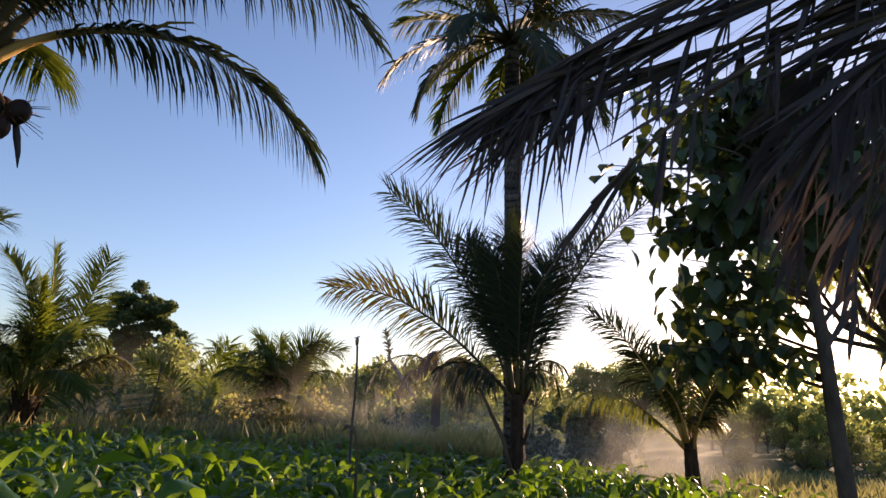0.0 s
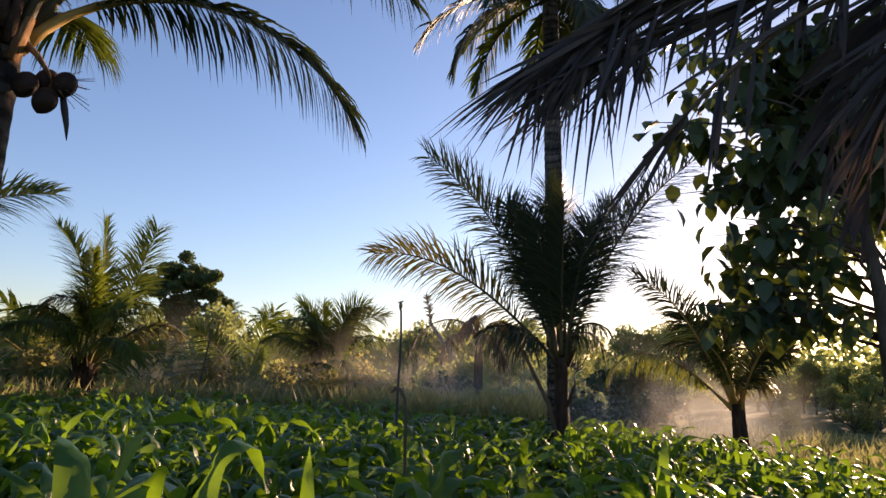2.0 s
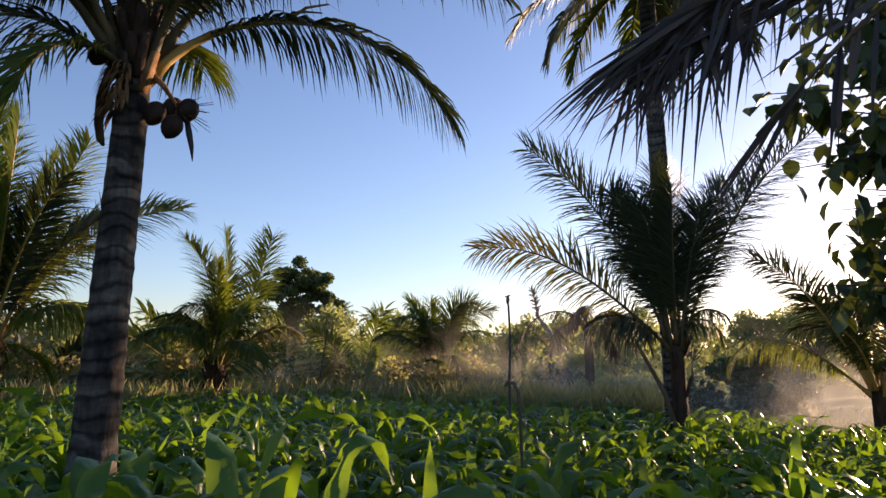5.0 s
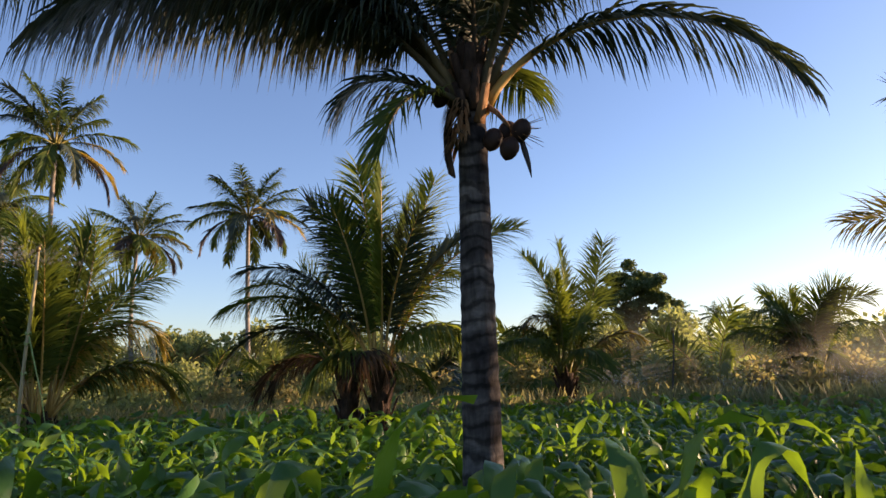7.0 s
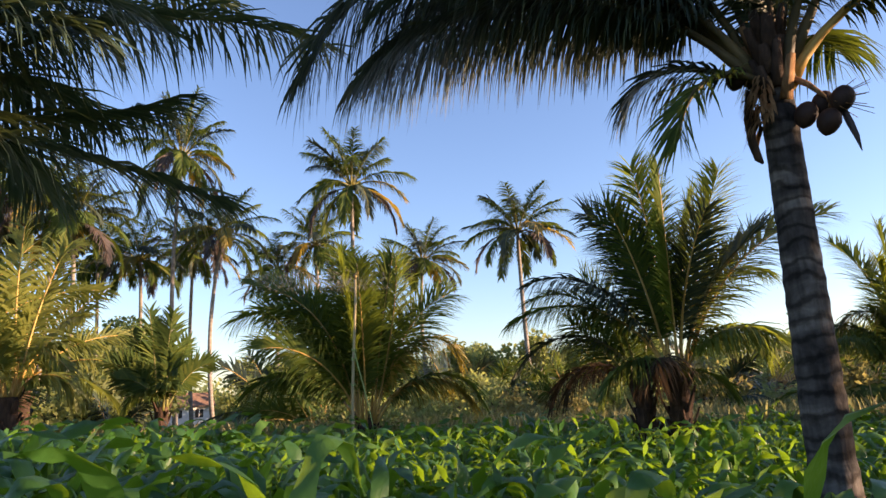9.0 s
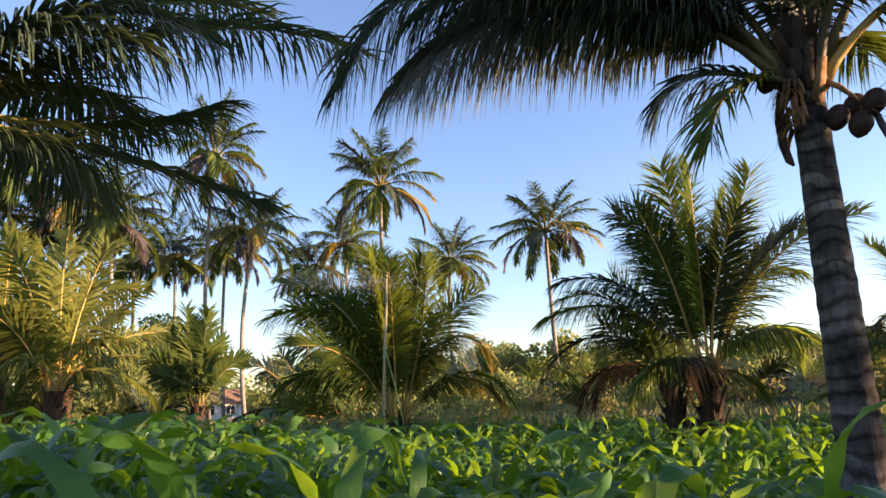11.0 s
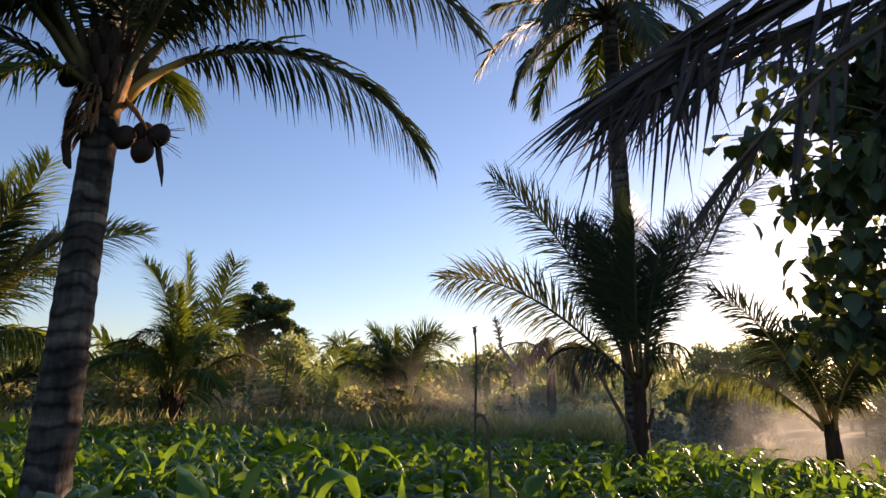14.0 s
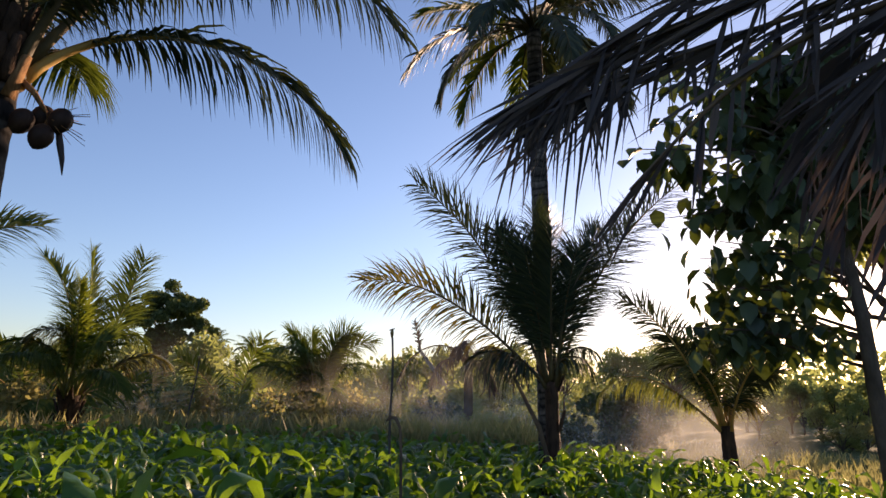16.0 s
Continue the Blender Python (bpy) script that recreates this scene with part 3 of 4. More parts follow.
palm("young_palm", (-14.77, -2.14, 0), (-14.77, -2.14, 1.80), "yellow-green young palm at the field's edge", 39, EDGE, (0.18, 0.16), extra=3, boots=20, bark=HUSK, pairs=64, leaflet=0.8, width=0.05, sag=0.6, leaf=PALM_LIME, stalk=STALK_GOLD)
for x, y, z, seed in ((-17.5, -3.6, 2.9, 43), (-20.5, -2.6, 2.4, 44), (-19.0, -5.2, 3.0, 45)):
    palm("young_palm", (x, y, 0), (x, y, z), "yellow-green palm in full sun at the field's corner", seed, ring_of_fronds(np.random.default_rng(seed), 15, 3.2, 4, 95, 50), (0.18, 0.16), boots=16, bark=HUSK, pairs=48, leaflet=0.8, width=0.06, sag=0.7, leaf=PALM_LIME, stalk=STALK_GOLD)
LEFT = [(109, 48, 89, 4.11, 1.6), (121, 88, 53, 2.29, 1), (97, 96, 105, 2.25, 2.4), (134, 4, 69, 4.40, 0.35), (89, 28, 121, 2.12, 1.6), (144, 44, 93, 2.13, 1), (130, 0, 21, 2.46, 1.6), (-70, 0, 117, 1.44, 2.4), (-70, 40, 177, 0.91, 0.6), (149, 80, 117, 1.79, 2.4), (74, 8, 109, 1.57, 0.6)]
palm("coconut_palm", (-5.35, -1.95, 0), (-5.31, -1.88, 3.42), "coconut palm with long blue-green overhanging fronds", 40, LEFT, (0.14, 0.1), leaf=PALM_BLUE, pairs=130, leaflet=0.85, width=0.026, sag=1.1, thick=0.026, bare=0.12, turned=0.0)

# palm whose withered fronds hang over the view
DRY = [(158, 92, 109, 3.01, 0.35), (162, 96, 105, 3.32, 0.35), (150, 96, 81, 2.67, 1), (153, 96, 121, 2.66, 0.6), (148, 96, 153, 2.22, 1.6), (143, 96, 177, 2.28, 1.6), (143, 16, 177, 2.59, 0.35), (138, 28, 177, 2.43, 0.35), (138, 88, 177, 2.37, 1.6)][5:] + [(40, 60, 120, 3.0, 1), (-40, 50, 110, 3.0, 1), (-120, 55, 115, 3.0, 1), (90, 70, 140, 2.8, 1)]
DRY_FOOT = np.array((3.05, 1.8, 0))
dry = palm("dry_palm", tuple(DRY_FOOT), (3.0, 1.85, 3.5), "palm with a skirt of withered grey-brown fronds", 41, DRY, (0.15, 0.11), leaf=PALM_DEAD, stalk=STALK_DEAD, pairs=52, leaflet=0.62, width=0.034, sag=0.6, ragged=0.25, bare=0.05, turned=0.2, thick=0.01, sweep=0.8)


def dry_leaf(soup, rng, root, way, length, width, fall):
    """A stiff dry leaflet: a narrow folded strap that tapers and sinks a little."""
    way = way / np.linalg.norm(way)
    side = np.cross(way, rng.normal(size=3))
    side /= np.linalg.norm(side)
    v, at = [], np.array(root, float)
    for u, w in ((0.0, 0.5), (0.35, 1.0), (0.72, 0.6)):
        v += [at - side * width * w / 2, at + side * width * w / 2]
        at = at + way * length * 0.35
        way = way + np.array((0, 0, -fall))
        way /= np.linalg.norm(way)
    soup.add(v + [at], [(0, 1, 3, 2), (2, 3, 5, 4), (4, 5, 6)])


def dry_frond(seed, turns, tip_count, along_count, hang_count):
    """A withered frond along its turns, its leaflets swept forward, a row of them hanging and a spread of them at its end."""
    rng = np.random.default_rng(seed)
    turns = np.array(turns, float)
    s = np.linspace(0, len(turns) - 1, 22)
    pts = np.stack([np.interp(s, np.arange(len(turns)), turns[:, k]) for k in range(3)], 1)
    for k in range(3):
        pts[1:-1] = (pts[:-2] + 2 * pts[1:-1] + pts[2:]) / 4
    stalk, leaves = Soup(), Soup()
    tube(stalk, pts - DRY_FOOT, np.linspace(0.022, 0.006, len(pts)), 6)
    down = np.array((0, 0, -1.0))
    for k in range(along_count):
        i = int(rng.uniform(0.15, 0.97) * (len(pts) - 2))
        w = pts[i + 1] - pts[i]
        w /= np.linalg.norm(w)
        dry_leaf(leaves, rng, pts[i] - DRY_FOOT, w + rng.normal(0, 0.1, 3) + down * rng.uniform(-0.04, 0.3), rng.uniform(0.45, 0.8), rng.uniform(0.02, 0.036), 0.04)
    for k in range(hang_count):
        i = int(rng.uniform(0.3, 0.95) * (len(pts) - 2))
        w = pts[i + 1] - pts[i]
        w /= np.linalg.norm(w)
        dry_leaf(leaves, rng, pts[i] - DRY_FOOT, w * rng.uniform(0.0, 0.45) + down + rng.normal(0, 0.1, 3), rng.uniform(0.22, 0.5), rng.uniform(0.018, 0.04), 0.08)
    w = pts[-1] - pts[-4]
    w /= np.linalg.norm(w)
    for k in range(tip_count):
        g = rng.random()
        i = len(pts) - 1 - int(rng.integers(0, 6))
        dry_leaf(leaves, rng, pts[i] - DRY_FOOT, w * (1 - g) + down * g * 1.05 + rng.normal(0, 0.08, 3), rng.uniform(0.38, 0.68), rng.uniform(0.016, 0.028), 0.1)
    f = part("frond", leaves, PALM_DEAD, dry, "withered frond with stiff swept leaflets")
    part("stalk", stalk, STALK_DEAD, f)


dry_frond(1, ((3.0, 1.85, 3.5), (2.2, 2.2, 3.42), (1.25, 2.55, 3.22), (0.62, 2.89, 3.09), (0.2, 2.97, 2.9)), 110, 95, 22)
dry_frond(2, ((3.0, 1.85, 3.45), (2.2, 2.25, 3.3), (1.3, 2.6, 3.08), (0.75, 2.85, 2.99), (0.42, 2.95, 2.85)), 24, 72, 38)
dry_frond(3, ((3.0, 1.85, 3.5), (2.2, 2.1, 3.55), (1.4, 2.45, 3.42), (0.85, 2.75, 3.26), (0.5, 2.9, 3.1)), 8, 52, 4)
dry_frond(4, ((3.0, 1.85, 3.4), (2.0, 2.3, 3.15), (1.3, 2.6, 2.98), (0.95, 2.7, 2.7), (0.62, 2.78, 2.35)), 3, 8, 8)
dry_frond(5, ((3.0, 1.85, 3.4), (2.3, 2.2, 3.2), (1.85, 2.45, 3.0), (1.6, 2.55, 2.75)), 14, 40, 40)

# tall slender palms
rng = np.random.default_rng(77)
TALL = "tall palms behind the field"
tall = []
for k in range(3):
    fr = ring_of_fronds(rng, 28, 2.9, 6, 132, 52)
    # Lighter and darker leaflet copies put sunlit patches into the crown's colour.
    tall.append(palm("tall_palm", (0, 0, 0), (0.3, 0.1, 10.0), "tall slender coconut palm with a ragged sunlit crown", 50 + k, fr, (0.12, 0.08), (0.35 * (k - 1), 0.2), bark=PALE_BARK, leaf=PALM_LEAF, pairs=70, leaflet=0.8, width=0.055, sag=1.1, turned=0.0, group=TALL, thick=0.03,
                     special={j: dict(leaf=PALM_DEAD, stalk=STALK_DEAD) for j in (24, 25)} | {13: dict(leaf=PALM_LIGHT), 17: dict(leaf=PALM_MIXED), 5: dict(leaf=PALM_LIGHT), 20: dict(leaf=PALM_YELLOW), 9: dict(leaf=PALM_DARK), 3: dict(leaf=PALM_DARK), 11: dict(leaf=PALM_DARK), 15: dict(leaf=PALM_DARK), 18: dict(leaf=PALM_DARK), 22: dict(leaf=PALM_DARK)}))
STAND = [(57.5, 30, 8.9, 0), (72.1, 30, 11.4, 1), (86.7, 34, 13.9, 2), (83.9, 34, 10.1, 0), (85.5, 40, 10.4, 1), (90.3, 38, 9.4, 2), (92.6, 42, 10.5, 0), (94.9, 32, 9.6, 1), (97.0, 32, 10.3, 2),
         (99.2, 36, 10.4, 0), (76.2, 42, 11.4, 2), (78.6, 42, 9.8, 1), (66.0, 36, 8.9, 2), (21.6, 100, 8.6, 0), (18.5, 100, 8.1, 1), (102, 33, 11.5, 1), (105, 37, 10.5, 2)]
spots = []
for bearing, far, height, kind in STAND:
    x, y = -math.sin(radians(bearing)) * far - 0.3, math.cos(radians(bearing)) * far
    spots.append((kind, pose(x, y, 0, 0, 0, bearing * 53) @ Matrix.Diagonal((1, 1, height / 10.0, 1))))
strew(tall, spots)
fr = ring_of_fronds(rng, 26, 2.35, 10, 128, 55)
# Mostly the leaflet with shade in its colour, as against the light.
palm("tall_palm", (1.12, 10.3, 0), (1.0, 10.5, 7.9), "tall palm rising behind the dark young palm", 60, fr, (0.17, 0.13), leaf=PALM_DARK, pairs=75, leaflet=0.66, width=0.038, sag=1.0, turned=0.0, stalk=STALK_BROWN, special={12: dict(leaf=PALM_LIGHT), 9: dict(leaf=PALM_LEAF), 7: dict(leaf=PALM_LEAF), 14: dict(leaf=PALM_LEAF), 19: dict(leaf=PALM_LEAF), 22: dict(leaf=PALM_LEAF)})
WITHERED = [(-170, 20, 165, 2.1, 0.7), (-100, 15, 160, 1.5, 1), (-30, 25, 170, 2.0, 0.7), (40, 10, 165, 2.1, 0.7), (110, 20, 160, 1.5, 1), (-135, 60, 175, 1.4, 1), (-60, 70, 175, 1.4, 1), (10, 60, 170, 1.3, 1)]
palm("withered_palm", (-0.15, 16.0, 0), (-0.15, 16.0, 2.3), "withered brown palm hung with dead fronds", 62, WITHERED, (0.12, 0.1), leaf=PALM_DEAD, stalk=STALK_DEAD, bark=HUSK, pairs=44, leaflet=0.55, width=0.03, sag=1.2)


# ---- ground ----
rng = np.random.default_rng(3)
soil = Soup()
edges = np.concatenate([-np.geomspace(900, 18, 14), np.linspace(-16, 16, 33), np.geomspace(18, 900, 14)])
gx, gy = np.meshgrid(edges, edges, indexing="ij")
gz = np.where(np.hypot(gx, gy) < 25, 0.02 * np.sin(gx * 2.1) * np.cos(gy * 1.7), 0.0)
m = len(edges)
soil.add(np.stack([gx, gy, gz], -1), [(i * m + j, (i + 1) * m + j, (i + 1) * m + j + 1, i * m + j + 1) for i in range(m - 1) for j in range(m - 1)])
ground = new("ground", soil.mesh("ground", SOIL))
tagged(ground, "bare brown field soil with dry grass farther out", "ground", kind="structure")


def polar(bearing, far, z=0.0):
    """A place by its bearing (degrees left of +y) and distance from the middle of the walk."""
    return (-math.sin(radians(bearing)) * far - 0.2, math.cos(radians(bearing)) * far, z)


# ---- maize ----
def blade(soup, rng, root, azimuth, rise, curl, length, width, flop=0.0, bend=0.55, taper=0.3):
    """One maize leaf: leaves the stem steeply, arches over and folds; keeled along its midrib, with a wavy edge."""
    az = radians(azimuth)
    h, side = np.array([math.cos(az), math.sin(az), 0.0]), np.array([-math.sin(az), math.cos(az), 0.0])
    n = 14
    s = np.linspace(0, 1, n)
    th = np.radians(rise + curl * s**1.6 + flop / (1 + np.exp(-(s - bend) * 13)))
    d = np.sin(th)[:, None] * h + np.cos(th)[:, None] * np.array([0, 0, 1.0])
    roll = rng.normal(0, 0.35) * s
    sway = rng.normal(0, 0.12)
    pts = np.vstack([np.zeros(3), np.cumsum(d[:-1] * length / (n - 1), axis=0)]) + root + (sway * length * s**2)[:, None] * side
    nor = np.cross(side, d)
    w = width * 0.5 * np.minimum(1.0, 0.5 + 2.4 * s) * (1 - np.clip((s - taper) / (1 - taper), 0, 1) ** 1.6)
    w[-1] = 0.001
    across = np.cos(roll)[:, None] * side + np.sin(roll)[:, None] * nor
    wave, ph = rng.uniform(0.12, 0.3) * width, rng.uniform(0, 6)
    left = pts + across * w[:, None] + nor * (w * 0.28 + wave * np.sin(s * 17 + ph))[:, None]
    right = pts - across * w[:, None] + nor * (w * 0.28 + wave * np.sin(s * 19 + ph + 2))[:, None]
    v = np.concatenate([left, pts, right])
    soup.add(v, [(a * n + i, a * n + i + 1, (a + 1) * n + i + 1, (a + 1) * n + i) for a in range(2) for i in range(n - 1)])


def maize_shape(rng, tall=1.0, broad=1.0, upright=0.0, taper=0.36, tip=1.0):
    """The leaves and stem of one plant, as soups; upright: how steeply the leaves stand."""
    leaves, top, turn = [], 0.58 * tall, rng.uniform(0, 180)
    for k in range(10):
        s = Soup()
        g = k / 9
        az = turn + 180 * (k % 2) + rng.normal(0, 22)
        root = np.array([0, 0, 0.06 + (top - 0.1) * g])
        if k >= 8:
            blade(s, rng, root, az, rng.uniform(4, 20), rng.uniform(8, 35), tip * tall * rng.uniform(0.42, 0.62), broad * rng.uniform(0.066, 0.09), rng.choice([60, 90, 120, 140, 150]), rng.uniform(0.42, 0.62) + 0.12 * upright, taper)
        else:
            blade(s, rng, root, az, rng.uniform(18, 40) * (1 - 0.6 * upright), rng.uniform(15, 50) * (1 - 0.5 * upright), tall * rng.uniform(0.8, 1.1) * (0.75 + 0.3 * math.sin(3.1 * min(g + 0.15, 1))) * (1 - 0.3 * upright), broad * rng.uniform(0.08, 0.116), rng.uniform(45, 125), rng.uniform(0.3, 0.5) + 0.2 * upright, taper)
        leaves.append(s)
    stem = Soup()
    tube(stem, [(0, 0, -0.03), (0, 0, 0.25), (0.005, 0, top * 0.9), (0.005, 0, top + 0.12)], (0.017, 0.015, 0.012, 0.006), 6)
    return leaves, stem


def maize_height(bearing):
    return float(np.interp(bearing, [-34, -15, 15, 40, 70, 100], [0.68, 0.7, 0.83, 0.93, 1.0, 1.25]))


def field_reach(bearing):
    return float(np.interp(bearing, [-40, -28, -18, 0, 20, 60, 85, 110], [7.5, 8.3, 11.0, 12.2, 13.6, 13.8, 13.2, 13.0]))


variants = []
for k in range(7):
    leaves, stem = maize_shape(rng, 1.08, 1.06, 0.35, 0.5, 1.1)
    ob = thing("maize_plant", (0, 0, 0), "green young maize plant with arching glossy blades", "maize", "maize plants in the field")
    part("stem", stem, STEM, ob)
    for s in leaves:
        part("blade", s, MAIZE, ob)
    variants.append(ob)
flat = [maize_shape(rng, 1.15, 1.05, 0.25, 0.45, 1.1) for k in range(12)] + [maize_shape(rng, 1.0, 0.74, 0.9, tip=1.1) for k in range(10)]
crop, stems, near_spots = Soup(), Soup(), []
TRUNKS = [(-3.33, 3.87, 0.35), (1.05, 9.4, 0.35), (-7.94, 7.16, 0.4), (-8.57, 7.08, 0.4), (-7.72, 12.44, 0.4), (4.74, 8.0, 0.3), (4.1, 11.12, 0.3)]
for row in np.arange(-15, 9, 0.52):
    for along in np.arange(-4, 15, 0.3):
        x, y = row + rng.normal(0, 0.06) + 0.12 * along, along + rng.normal(0, 0.07)
        far, bearing = math.hypot(x + 0.2, y), math.degrees(math.atan2(-x - 0.2, y))
        if not -44 < bearing < 112 or not float(np.interp(bearing, [-30, 0, 50, 80, 98, 112], [1.5, 1.45, 1.5, 1.6, 2.1, 2.5])) < far < field_reach(bearing) + rng.normal(0, 0.3) or rng.random() < 0.06:
            continue
        if any(math.hypot(x - a, y - b) < c for a, b, c in TRUNKS):
            continue
        if any(math.hypot(x - a, y - b) < 0.22 for a, b in ((-1.45, 1.02), (-1.06, 1.74), (-0.79, 2.97), (1.2, 4.86))):
            continue
        tall = maize_height(bearing) * rng.uniform(0.86, 1.12)
        near_scale = float(np.interp(bearing, [8, 28, 45, 75, 100], [1.5, 1.4, 1.25, 1.25, 1.15]))
        tall *= float(np.interp(far, [1.5, 2.4, 3.6], [near_scale, near_scale * 0.94, 1.02]))
        turn = rng.uniform(0, 360)
        if far < 4.3:
            at = pose(x, y, 0, 0, 0, turn) @ Matrix.Diagonal((tall, tall, tall, 1))
            near_spots.append((len(near_spots) if len(near_spots) < 7 else int(rng.integers(7)), at))
            continue
        leaves, stem = flat[rng.integers(12, 22) if rng.random() < np.interp(bearing, [22, 38, 80, 95], [0.1, 0.85, 0.75, 0.4]) else rng.integers(12)]
        c, s = math.cos(radians(turn)) * tall, math.sin(radians(turn)) * tall
        spin = np.array([[c, -s, 0], [s, c, 0], [0, 0, tall]])
        for one in leaves[2:]:
            crop.add(one.v[0] @ spin.T + (x, y, 0), one.f)
        stems.add(stem.v[0] @ spin.T + (x, y, 0), stem.f)
field = thing("maize_field", (0, 0, 0), "dense field of young green maize, backlit by the low sun", "maize", kind="stuff")
part("foliage", crop, MAIZE, field, kind="stuff")
part("stalks", stems, STEM, field, kind="stuff")


# ---- bushes and trees ----
def leaf_cloud(soup, rng, blobs, count, size, fold=0.35, long=1.7):
    """Many small folded leaves in loose clumps: blobs are (centre, radii)."""
    blobs = [(np.array(c, float), np.array(r, float)) for c, r in blobs]
    share = np.array([r.prod() ** 0.67 for _, r in blobs])
    pick = rng.choice(len(blobs), count, p=share / share.sum())
    u = rng.normal(size=(count, 3))
    u /= np.linalg.norm(u, axis=1)[:, None]
    c = np.array([b[0] for b in blobs])[pick] + u * np.array([b[1] for b in blobs])[pick] * (rng.random(count) ** 0.45)[:, None]
    a = rng.normal(size=(count, 3)) + (0, 0, -0.5)
    a /= np.linalg.norm(a, axis=1)[:, None]
    b = np.cross(a, rng.normal(size=(count, 3)))
    b /= np.linalg.norm(b, axis=1)[:, None] + 1e-9
    n = np.cross(a, b)
    sz = (size * rng.uniform(0.6, 1.25, count))[:, None]
    v = np.stack([c - a * sz * long / 2, c + b * sz / 2 + n * sz * fold / 2, c + a * sz * long / 2, c - b * sz / 2 + n * sz * fold / 2], 1)
    i = np.arange(count)[:, None] * 4
    soup.add(v, np.concatenate([i + (0, 1, 2), i + (0, 2, 3)]).tolist())


def bush(name, rng, height, width, count, size, material, label, clumps=9, category="bush", group="", trunk=0.0):
    ob = thing(name, (0, 0, 0), label, category, group)
    wood, leaves, blobs = Soup(), Soup(), []
    for k in range(clumps):
        a, r = rng.uniform(0, 6.28), width / 2 * math.sqrt(rng.random()) * 0.85
        z = trunk + (height - trunk) * rng.uniform(0.25, 0.9) * (1 - 0.35 * (2 * r / width) ** 2)
        c = np.array([r * math.cos(a), r * math.sin(a), z])
        size_k = width * rng.uniform(0.13, 0.24)
        blobs.append((c, (size_k, size_k, size_k * rng.uniform(0.6, 1.0))))
        mid = c * (0.35, 0.35, 0.55) + rng.normal(0, 0.05 * width, 3) * (1, 1, 0)
        tube(wood, [(0, 0, -0.05), (0, 0, max(0.05, trunk * 0.8)), mid + (0, 0, trunk * 0.2), c], np.array((0.05, 0.04, 0.025, 0.008)) * (0.5 + height / 4), 6)
    leaf_cloud(leaves, rng, blobs, count, size)
    part("trunk", wood, WOOD, ob)
    part("foliage", leaves, material, ob)
    return ob


HEDGE = "bushes behind the field"
makers = [
    bush("bush", rng, 2.6, 2.8, 1500, 0.10, BUSH, "dense olive-green bush behind the maize", 11, group=HEDGE),
    bush("bush", rng, 2.0, 2.6, 1300, 0.09, BUSH_DRY, "dry yellow-brown bush behind the maize", 10, group=HEDGE),
    bush("bush", rng, 3.2, 2.4, 1500, 0.12, BUSH, "tall leafy green bush behind the maize", 12, group=HEDGE, trunk=0.5),
    bush("bush", rng, 1.3, 2.4, 1300, 0.08, BUSH, "low scrub with olive-green leaves", 8, group=HEDGE),
    bush("bush", rng, 2.2, 3.0, 1500, 0.14, BROAD, "broad-leaved dark green bush behind the maize", 9, group=HEDGE),
]
spots = []
for bearing in np.arange(-36, 116, 2.6):
    for far, kinds in ((17, (1, 3, 3)), (21, (0, 1, 3, 3)), (25, (0, 0, 1, 3)), (29, (0, 2, 0)), (36, (0, 2, 2))):
        b, f = bearing + rng.normal(0, 1.0), far + rng.normal(0, 1.3)
        if far < 23 and rng.random() < 0.5 or far < 30 and rng.random() < 0.12 or (bearing < -10 and far < 20) or (-38 < bearing < -3 and far < 23) or (78.5 < b < 92.5 and far < 32) or 82.5 < b < 89.5 or (far < 33 and -24 < b < -6 and rng.random() < 0.45):
            continue
        scale = rng.uniform(0.75, 1.15) * (1.25 if far > 30 else 1.0) * float(np.interp(b, [-40, -22, -6, 0, 8, 30, 60, 100], [0.55, 0.6, 0.7, 1.0, 1.0, 1.0, 1.15, 1.35]))
        spots.append((int(rng.choice(kinds)), pose(*polar(b, f), 0, 0, rng.uniform(0, 360)) @ Matrix.Diagonal((scale, scale, scale * rng.uniform(0.85, 1.1), 1))))
for x, y, scale, turn in ((3.3, 16.8, 0.85, 0), (4.6, 19.5, 0.8, 120), (-0.9, 18.5, 0.7, 200), (-21, 12, 0.9, 60), (-16.5, 17.5, 0.8, 300), (-17.6, 37.0, 1.5, 30), (-16.0, 35.5, 1.25, 80)):
    spots.append((4, pose(x, y, 0, 0, 0, turn) @ Matrix.Diagonal((scale, scale, scale, 1))))
strew(makers, spots)

UNDER = "young palms among the bushes"
low_palms = []
for k in range(3):
    fr = ring_of_fronds(rng, 13, 2.3, 8, 95, 50)
    low_palms.append(palm("young_palm", (0, 0, 0), (0.05, 0, 0.7), "half-wild young palm among dry bushes", 90 + k, fr, (0.14, 0.12), flare=1.1, pairs=34, leaflet=0.75, width=0.07, sag=0.6, leaf=(PALM_LEAF, PALM_LEAF, PALM_DARK)[k], stalk=STALK_GOLD, group=UNDER,
                          special={12: dict(leaf=PALM_MIXED, stalk=STALK_DEAD), 11: dict(leaf=PALM_YELLOW)}))
spots = []
for bearing in np.arange(14, 112, 4.3):
    b, f, z = bearing + rng.normal(0, 1.2), rng.uniform(17, 29), rng.uniform(0.75, 1.25)
    if not (81 < b < 91 or 10 < b < 16):
        spots.append((int(rng.integers(3)), pose(*polar(b, f), 0, 0, rng.uniform(0, 360)) @ Matrix.Diagonal((z, z, z, 1))))
strew(low_palms, spots)

# a bare strip at the field's edge, beside the place where one stands
near_spots = [(k, m) for n, (k, m) in enumerate(near_spots) if n < 7 or not (m.translation.y < -0.21 * m.translation.x and math.hypot(m.translation.x, m.translation.y) < 2.75)]
strew(variants, near_spots)
